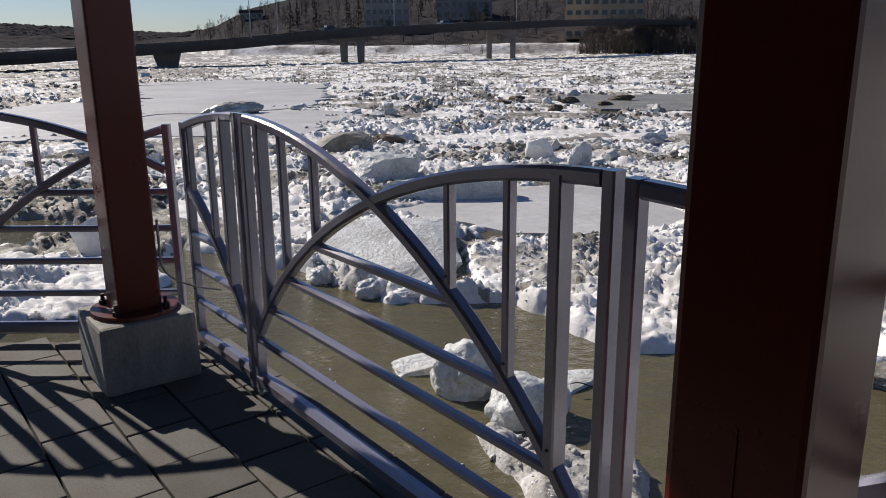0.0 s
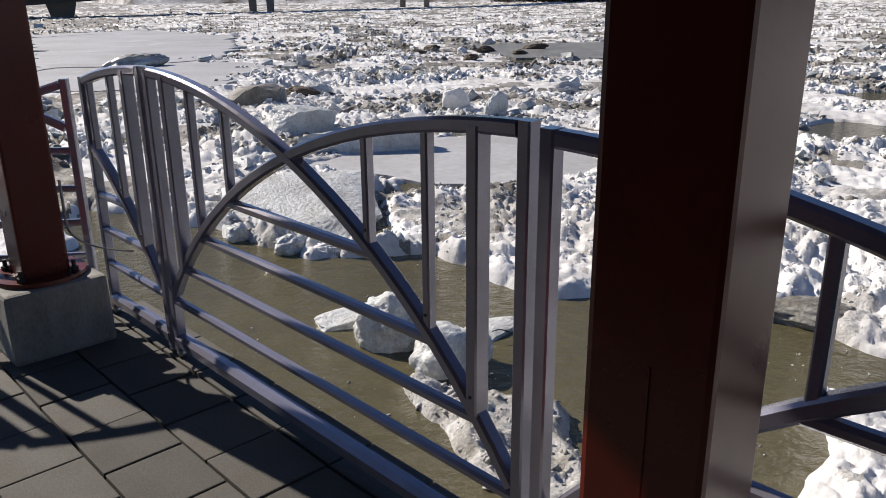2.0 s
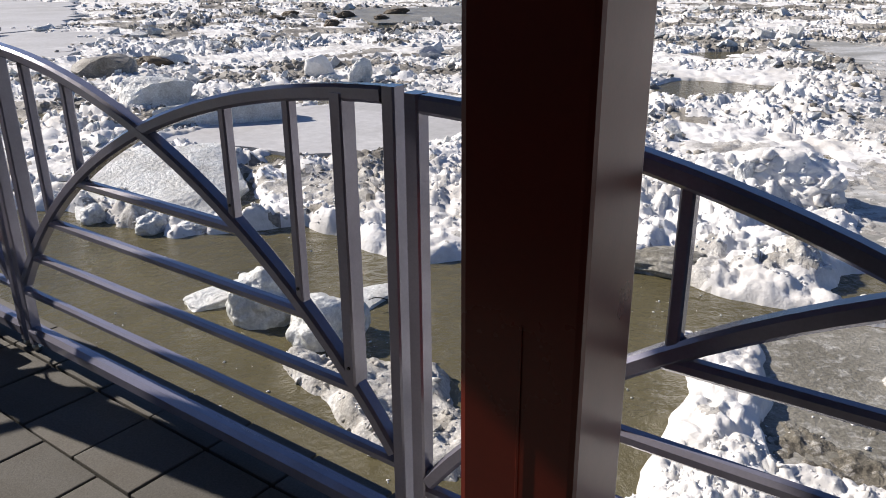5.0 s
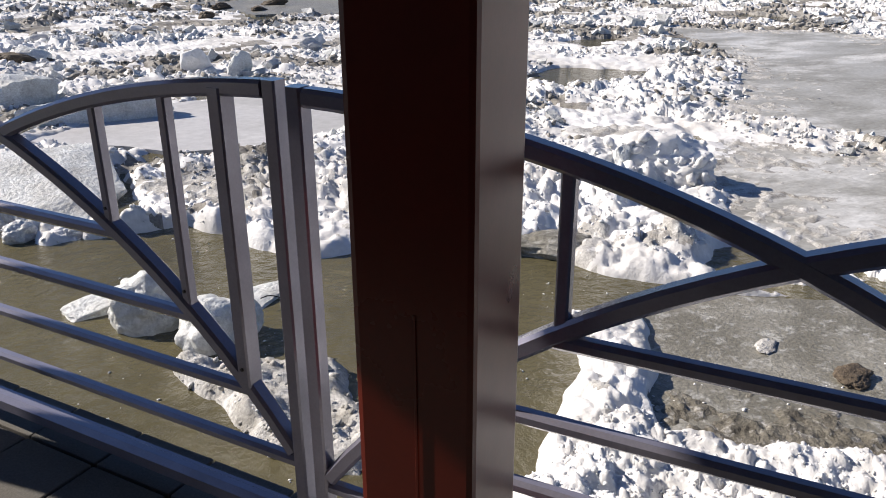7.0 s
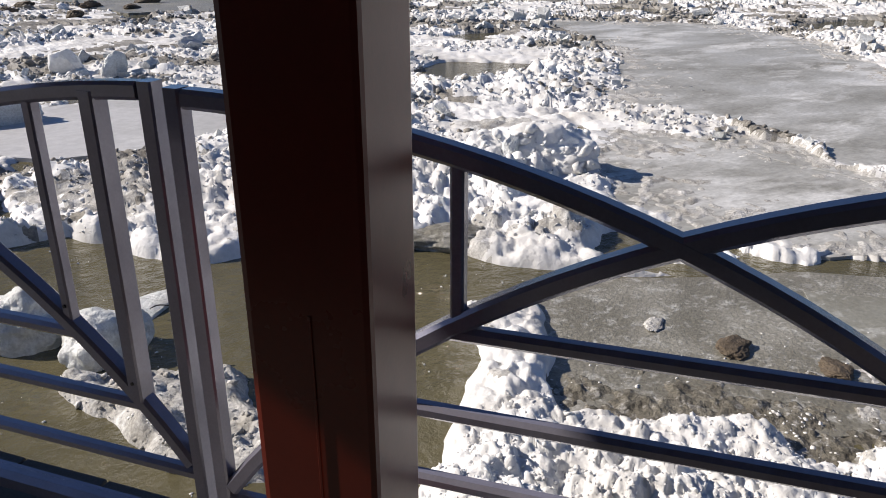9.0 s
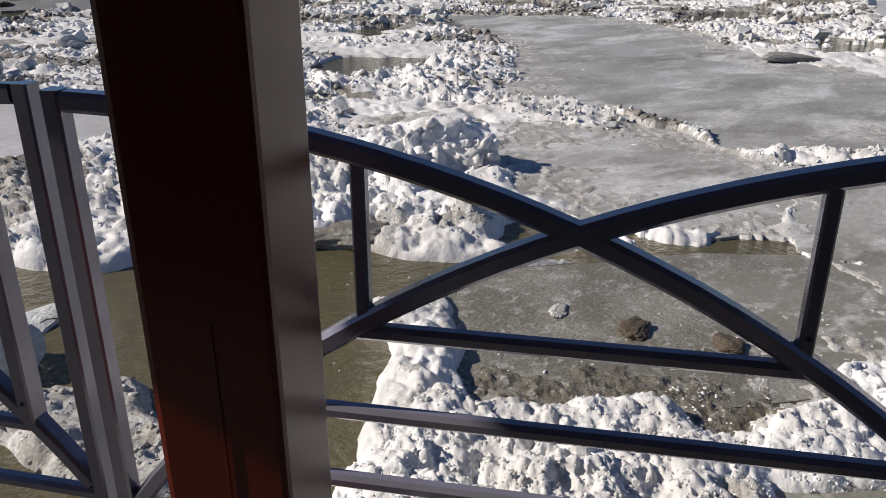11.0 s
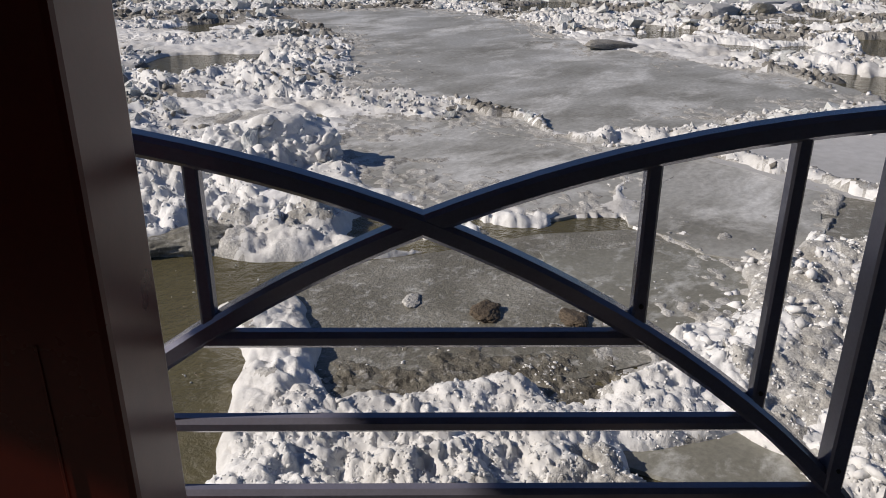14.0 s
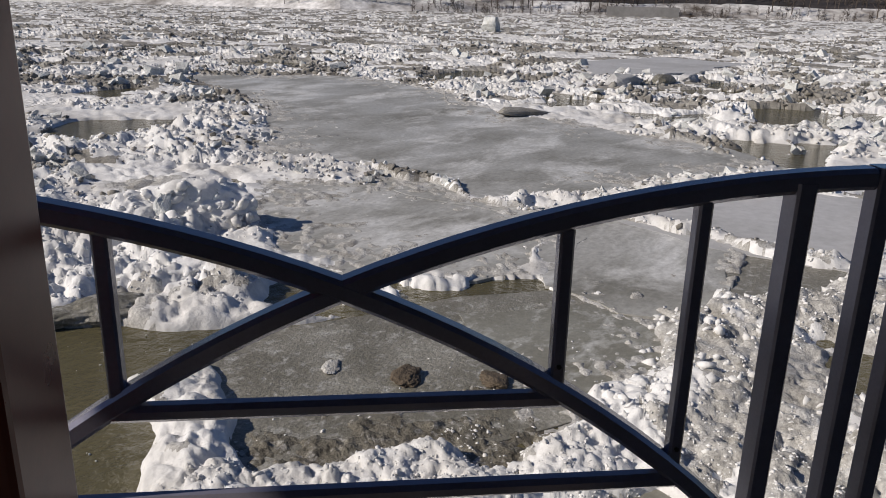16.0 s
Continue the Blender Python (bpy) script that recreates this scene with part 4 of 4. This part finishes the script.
def bare_tree_mesh(seed, height, twigs):
    """Leafless tree: trunk and limbs in one mesh, fine twigs in another."""
    rnd = random.Random(seed)
    wood, crown = bmesh.new(), bmesh.new()

    def spike(bm, p, q, r0, r1):
        d = (q - p).normalized()
        s = d.orthogonal().normalized()
        t = d.cross(s)
        a = [bm.verts.new(p + (s * math.cos(k) + t * math.sin(k)) * r0) for k in (0, 2.1, 4.2)]
        b = [bm.verts.new(q + (s * math.cos(k) + t * math.sin(k)) * r1) for k in (0, 2.1, 4.2)]
        for k in range(3):
            bm.faces.new((a[k], a[(k + 1) % 3], b[(k + 1) % 3], b[k]))
        bm.faces.new(b)

    trunk_top = Vector((rnd.uniform(-0.4, 0.4), rnd.uniform(-0.4, 0.4), height * 0.8))
    spike(wood, Vector((0, 0, -0.5)), trunk_top, height * 0.022, height * 0.006)
    for k in range(14):
        f = rnd.uniform(0.22, 0.98)
        p = trunk_top * f
        a = rnd.uniform(0, 6.28)
        length = height * rnd.uniform(0.18, 0.34) * (1.15 - 0.6 * f)
        q = p + Vector((math.cos(a), math.sin(a), rnd.uniform(0.5, 1.3))).normalized() * length
        spike(wood, p, q, height * 0.008, height * 0.003)
        for _ in range(twigs):
            g = rnd.uniform(0.3, 1.0)
            s = p.lerp(q, g)
            e = s + Vector((rnd.uniform(-1, 1), rnd.uniform(-1, 1), rnd.uniform(-0.1, 1.3))) * height * rnd.uniform(0.05, 0.13)
            spike(crown, s, e, height * 0.0065, height * 0.002)
    out = []
    for nm, bm in (("trunk", wood), ("crown", crown)):
        m = bpy.data.meshes.new(nm)
        bm.to_mesh(m)
        bm.free()
        m.materials.append(TWIG)
        out.append(m)
    return out


TREES = [bare_tree_mesh(s, 9.0, 7) for s in (1, 2, 3)]
rng = random.Random(21)
spots = [rng.uniform(9.6, 18.5) for _ in range(60)] + [rng.uniform(-13, 9) for _ in range(26)] + [rng.uniform(45, 92) for _ in range(40)]
for k, a in enumerate(spots):
    d = float(shore(a)) + rng.uniform(3, 26)
    trunk_me, crown_me = TREES[k % 3]
    s = rng.uniform(0.55, 1.15) if a > 11 else rng.uniform(0.3, 0.65)
    t = base("bare_tree", Matrix.LocRotScale(polar(a, d, float(bank_height(np.array(a), np.array(d))) - 0.2), Euler((0, 0, rng.uniform(0, 6.28))), (s, s, s)), "leafless brown tree on the far snowy bank", "tree", "far bank trees")
    for nm, m in (("trunk", trunk_me), ("crown", crown_me)):
        ob = new(nm, m)
        ob.parent = t

# woods on the hill: many leafless trees and some spruces
tv, tf = [], []
count = 0
srcs = []
for tm, cm in [bare_tree_mesh(s, 9.0, 4) for s in (4, 5, 6)]:
    vs = [tuple(v.co) for m in (tm, cm) for v in m.vertices]
    fs, off = [], 0
    for m in (tm, cm):
        fs += [tuple(i + off for i in p.vertices) for p in m.polygons]
        off += len(m.vertices)
    srcs.append((np.array(vs), fs))
for k in range(1500):
    a = rng.uniform(-17, 20) if k < 430 else rng.uniform(9.6, 19) if k < 960 else rng.uniform(45, 100) if k < 1150 else rng.uniform(9.2, 18.8) if k < 1300 else rng.uniform(55, 90)
    d = float(shore(a)) + (30 + 200 * rng.random() ** 1.2 if k < 430 else rng.uniform(-22, 40) if k < 960 else rng.uniform(5, 60) if k < 1150 else rng.uniform(0.5, 7))
    vs, fs = srcs[k % 3]
    c, s_ = math.cos(k), math.sin(k)
    sc = rng.uniform(0.6, 1.2) if k < 430 else rng.uniform(0.7, 1.35) if k < 1150 else rng.uniform(0.25, 0.5)
    sc *= min(1.0, max(0.35, (a - 8.0) / 3.0)) if 430 <= k < 960 else 1.0
    p = polar(a, d, float(bank_height(np.array(a), np.array(d))) - 0.5)
    w = np.stack([vs[:, 0] * c - vs[:, 1] * s_, vs[:, 0] * s_ + vs[:, 1] * c, vs[:, 2]], -1) * sc + np.array(p)
    tv.append(w)
    tf += [tuple(i + count for i in f) for f in fs]
    count += len(vs)
me = bpy.data.meshes.new("woods")
me.from_pydata(np.concatenate(tv).tolist(), [], tf)
me.materials.append(TWIG)
tagged(new("woods", me), "leafless brown woods on the far hill", "woods", kind="stuff")
tv, tf, count = [], [], 0
for k in range(2600):
    a = rng.uniform(-62, -16.5)
    d = 900 + rng.uniform(-160, 60)
    p = polar(a, d, float(bank_height(np.array(a), np.array(d))) - 1)
    h, r = rng.uniform(1.5, 3.4), rng.uniform(4.0, 9.0)
    for j in range(7):
        q = 6.283 * j / 7
        tv.append((p.x + r * math.cos(q) * rng.uniform(0.7, 1.3), p.y + r * math.sin(q), p.z + rng.uniform(0, 1.5)))
    tv.append((p.x + rng.uniform(-1, 1), p.y, p.z + h))
    tf += [(count + j, count + (j + 1) % 7, count + 7) for j in range(7)]
    count += 8
me = bpy.data.meshes.new("far_woods")
me.from_pydata(tv, [], tf)
me.materials.append(HILL)
tagged(new("far_woods", me), "dark wooded ridge far upstream", "woods", kind="stuff")


def spruce(a, d, h):
    rnd = random.Random(int(d * 7 + h))
    root = base("spruce_tree", Matrix.Translation(polar(a, d, float(bank_height(np.array(a), np.array(d))) - 0.3)), "dark green spruce tree on the far hill", "tree", "spruces")
    bm = bmesh.new()
    cylinder(bm, 0.22, 0.04, h * 0.95, (0, 0, h * 0.47), 6)
    part("trunk", bm, TWIG, root)
    bm = bmesh.new()
    for k in range(110):
        f = rnd.random() ** 0.8
        z = h * (0.12 + 0.86 * f)
        r = h * 0.20 * (1.05 - f) * rnd.uniform(0.7, 1.15)
        q = rnd.uniform(0, 6.283)
        tip = Vector((math.cos(q) * r, math.sin(q) * r, z - 0.25 * r))
        c = Vector((0, 0, z + 0.1))
        s = Vector((-math.sin(q), math.cos(q), 0)) * (0.10 + 0.22 * r)
        m_ = c.lerp(tip, 0.6)
        v = [bm.verts.new(x) for x in (c, m_ + s + Vector((0, 0, -0.2)), tip, m_ - s + Vector((0, 0, -0.2)), m_ + Vector((0, 0, 0.15)))]
        for i, j in ((0, 1), (1, 2), (2, 3), (3, 0)):
            bm.faces.new((v[i], v[j], v[4]))
    part("crown", bm, SPRUCE, root)


for a, d, h in ((-10.6, 405, 17), (-10.1, 415, 15), (-8.9, 430, 13), (-6.7, 410, 16), (-5.9, 405, 17), (-5.3, 430, 14), (3.0, 420, 13), (-1.5, 440, 13)):
    spruce(a, d, h)

# ---- bridge ----
SPAN = [(-58, 134, -1.9), (-40, 144, -1.5), (-28.7, 154, -0.9), (-20.1, 165, 0.45), (-14.7, 172, 1.35), (-7.1, 184, 3.6), (0.6, 205, 5.0), (8.3, 240, 6.65), (11.5, 290, 8.0), (16.5, 330, 8.3)]
fine_span = []
for k in range(40):
    f = k / 39 * (len(SPAN) - 1)
    fine_span.append(tuple(float(np.interp(f, range(len(SPAN)), [s[j] for s in SPAN])) for j in range(3)))
bridge = base("bridge", pose(0, 0, 0), "long dark concrete road bridge low over the ice", "bridge")
line = [polar(a, d, z + 1.37) for a, d, z in fine_span]


def offset_line(side, dz):
    out = []
    for i, p in enumerate(line):
        t = (line[min(i + 1, len(line) - 1)] - line[max(i - 1, 0)]).normalized()
        out.append(p + Vector((t.y, -t.x, 0)).normalized() * side + Vector((0, 0, dz)))
    return out


def ribbon(name, side, dz, w, h, mat):
    bm = bmesh.new()
    rings = []
    pts_ = offset_line(0, 0)
    for i, p in enumerate(pts_):
        t = (pts_[min(i + 1, len(pts_) - 1)] - pts_[max(i - 1, 0)]).normalized()
        s = Vector((t.y, -t.x, 0)).normalized()
        c = p + s * side + Vector((0, 0, dz))
        rings.append([bm.verts.new(c + s * x + Vector((0, 0, y))) for x, y in ((-w / 2, -h / 2), (w / 2, -h / 2), (w / 2, h / 2), (-w / 2, h / 2))])
    for r, s in zip(rings, rings[1:]):
        for k in range(4):
            bm.faces.new((r[k], r[(k + 1) % 4], s[(k + 1) % 4], s[k]))
    bm.faces.new(rings[0])
    bm.faces.new(rings[-1][::-1])
    bmesh.ops.recalc_face_normals(bm, faces=bm.faces)
    part(name, bm, mat, bridge)


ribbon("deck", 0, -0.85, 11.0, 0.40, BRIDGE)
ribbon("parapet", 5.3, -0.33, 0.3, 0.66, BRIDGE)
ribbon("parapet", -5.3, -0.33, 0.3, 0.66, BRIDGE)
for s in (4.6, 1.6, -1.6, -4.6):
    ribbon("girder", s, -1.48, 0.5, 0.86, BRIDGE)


def pier(a, d, top, kind):
    root = base("bridge_pier", Matrix.Translation(polar(a, d, WATER_Z)) @ pose(0, 0, 0, 0, 0, -a), "weathered concrete bridge pier standing in the ice", "bridge pier", "bridge piers")
    h = top - WATER_Z
    if kind == "wall":
        bm = bmesh.new()
        box(bm, (3.6, 2.0, h + 0.5), (0, 0, h / 2 - 0.25), bevel=0.1, taper=1.5)
        part("stem", bm, PIER, root)
    else:
        w = 3.2
        for x in (-w, w) if kind == "portal" else (-1.9, 1.9):
            bm = bmesh.new()
            box(bm, (1.5, 1.6, h + 0.2), (x, 0, h / 2 - 0.35), bevel=0.08, taper=1.0 if kind == "portal" else 1.3)
            part("column", bm, PIER, root)
        bm = bmesh.new()
        box(bm, (8.0 if kind == "portal" else 7.4, 1.8, 1.2), (0, 0, h - 0.6), bevel=0.08, taper=1.05)
        part("cap_beam", bm, PIER, root)


pier(-18.9, 167, 0.27, "wall")
pier(-6.4, 185.5, 3.15, "twin")
pier(4.1, 221, 5.15, "portal")
bm = bmesh.new()
box(bm, (12.0, 10.0, 8.0), (0, 0, 0), bevel=0.3, taper=0.8)
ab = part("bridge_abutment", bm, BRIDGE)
ab.matrix_world = Matrix.Translation(polar(13.2, 314, 2.2)) @ pose(0, 0, 0, 0, 0, -60)
tagged(ab, "concrete abutment at the end of the bridge", "abutment")


def street_lamp(a, h):
    d = float(np.interp(a, [s[0] for s in SPAN], [s[1] for s in SPAN])) + 5
    z = float(np.interp(a, [s[0] for s in SPAN], [s[2] for s in SPAN])) + 1.37
    root = base("street_lamp", Matrix.Translation(polar(a, d, z - 0.65)), "slim grey street lamp on the bridge", "street lamp", "street lamps")
    bm = bmesh.new()
    cylinder(bm, 0.14, 0.08, h, (0, 0, h / 2), 8)
    part("pole", bm, POLE, root)
    bm = bmesh.new()
    sweep(bm, [(0, 0, h), (0.5, -0.2, h + 0.35), (1.6, -0.7, h + 0.5)], (0, 1, 0), 0.09, 0.09, None)
    part("arm", bm, POLE, root)
    bm = bmesh.new()
    box(bm, (0.7, 0.3, 0.16), (1.9, -0.8, h + 0.5), bevel=0.04)
    part("lamp_head", bm, POLE, root)


for a in (-24.27, -13.31, -11.45, -3.4, 5.16):
    street_lamp(a, 9.5)


def car(a, mat, label):
    d = float(np.interp(a, [s[0] for s in SPAN], [s[1] for s in SPAN]))
    z = float(np.interp(a, [s[0] for s in SPAN], [s[2] for s in SPAN])) + 1.37 - 0.65
    root = base("car", Matrix.Translation(polar(a, d, z)) @ pose(0, 0, 0, 0, 0, 38 - a), label, "car", "cars on the bridge")
    bm = bmesh.new()
    box(bm, (4.4, 1.75, 0.62), (0, 0, 0.62), bevel=0.14)
    part("body", bm, mat, root)
    bm = bmesh.new()
    box(bm, (2.6, 1.55, 0.55), (-0.2, 0, 1.18), bevel=0.12, taper=0.76)
    part("cabin", bm, GLASS, root, "dark glazed cabin")
    for x in (-1.35, 1.35):
        for y in (-0.82, 0.82):
            bm = bmesh.new()
            cylinder(bm, 0.32, 0.32, 0.2, (x, y, 0.32), 14, rx=90)
            part("wheel", bm, RUBBER, root)


car(-7.9, CARDARK, "dark car driving over the bridge")
car(0.2, CARPAINT, "silver grey car on the bridge")


def building(a, d, w, h, depth, floors, cols, mat, label, zb, roof="flat"):
    root = base("building", Matrix.Translation(polar(a, d, zb)) @ pose(0, 0, 0, 0, 0, -a), label, "building", "far buildings")
    bm = bmesh.new()
    box(bm, (w, depth, h), (0, 0, h / 2))
    part("wall", bm, mat, root)
    bm = bmesh.new()
    if roof == "flat":
        box(bm, (w + 0.6, depth + 0.6, 0.4), (0, 0, h + 0.2))
    else:
        sweep(bm, [(-w / 2 - 0.5, 0, h + 0.9), (w / 2 + 0.5, 0, h + 0.9)], (0, 1, 0), depth + 1.2, 1.9, 0.9)
    part("roof", bm, ROOFING, root)
    fh = h / floors
    for f in range(floors):
        for c in range(cols):
            x, z = -w / 2 + w * (c + 0.5) / cols, fh * (f + 0.55)
            bm = bmesh.new()
            box(bm, (w / cols * 0.72, 0.16, fh * 0.52), (x, -depth / 2, z))
            win = part("window", bm, WHITEWALL, root)
            bm = bmesh.new()
            box(bm, (w / cols * 0.60, 0.06, fh * 0.42), (x, -depth / 2 - 0.09, z))
            part("pane", bm, GLASS, win)


building(11.2, 352, 32, 21, 16, 5, 9, TANBRICK, "tan brick block with rows of windows", 3.0)
building(-3.9, 402, 21, 15, 14, 3, 7, WHITEWALL, "white apartment house with balconies' shade between trees", 9.0)
building(1.5, 432, 29, 10, 14, 2, 8, WHITEWALL, "pale long house on the far hill", 13.5, "gable")
building(-13.2, 500, 13, 4.0, 11, 1, 4, WHITEWALL, "white house with a dark roof on the hill", 16.2, "gable")
bm = bmesh.new()
box(bm, (20.5, 3, 3.4), (0, 0, 1.0), bevel=0.08)
rw = part("retaining_wall", bm, WHITEWALL)
rw.matrix_world = Matrix.Translation(polar(71.0, 246, WATER_Z + 0.2)) @ pose(0, 0, 0, 0, 0, -71)
tagged(rw, "pale concrete retaining wall on the far bank", "retaining wall")


# ---- paving slabs of the deck, nearest part ----
bm = bmesh.new()
box(bm, (0.272, 0.242, 0.05), (0, 0, 0), bevel=0.004)
slab = bpy.data.meshes.new("paver")
bm.to_mesh(slab)
bm.free()
slab.materials.append(PAVER)
bm = bmesh.new()
box(bm, (0.272, 0.168, 0.05), (0, 0, 0), bevel=0.004)
strip = bpy.data.meshes.new("paver")
bm.to_mesh(strip)
bm.free()
strip.materials.append(PAVER)
rng = random.Random(5)
for row in range(11):
    n = 1.010 - (row - 1) * 0.25 if row else 1.225
    for k in range(17):
        u = -4.36 + k * 0.28 + (0.14 if row > 1 and row % 2 == 0 else 0.0)
        p = un(u, n)
        if p.y > 3.40 or (row == 0 and u < -3.3):
            continue
        ob = new("paver", strip if row == 0 else slab)
        ob.parent = deck
        ob.matrix_basis = pose(p.x, p.y, -0.025 + rng.uniform(-0.002, 0.002), rng.uniform(-0.3, 0.3), rng.uniform(-0.3, 0.3), 90 - PHI + rng.uniform(-0.3, 0.3))
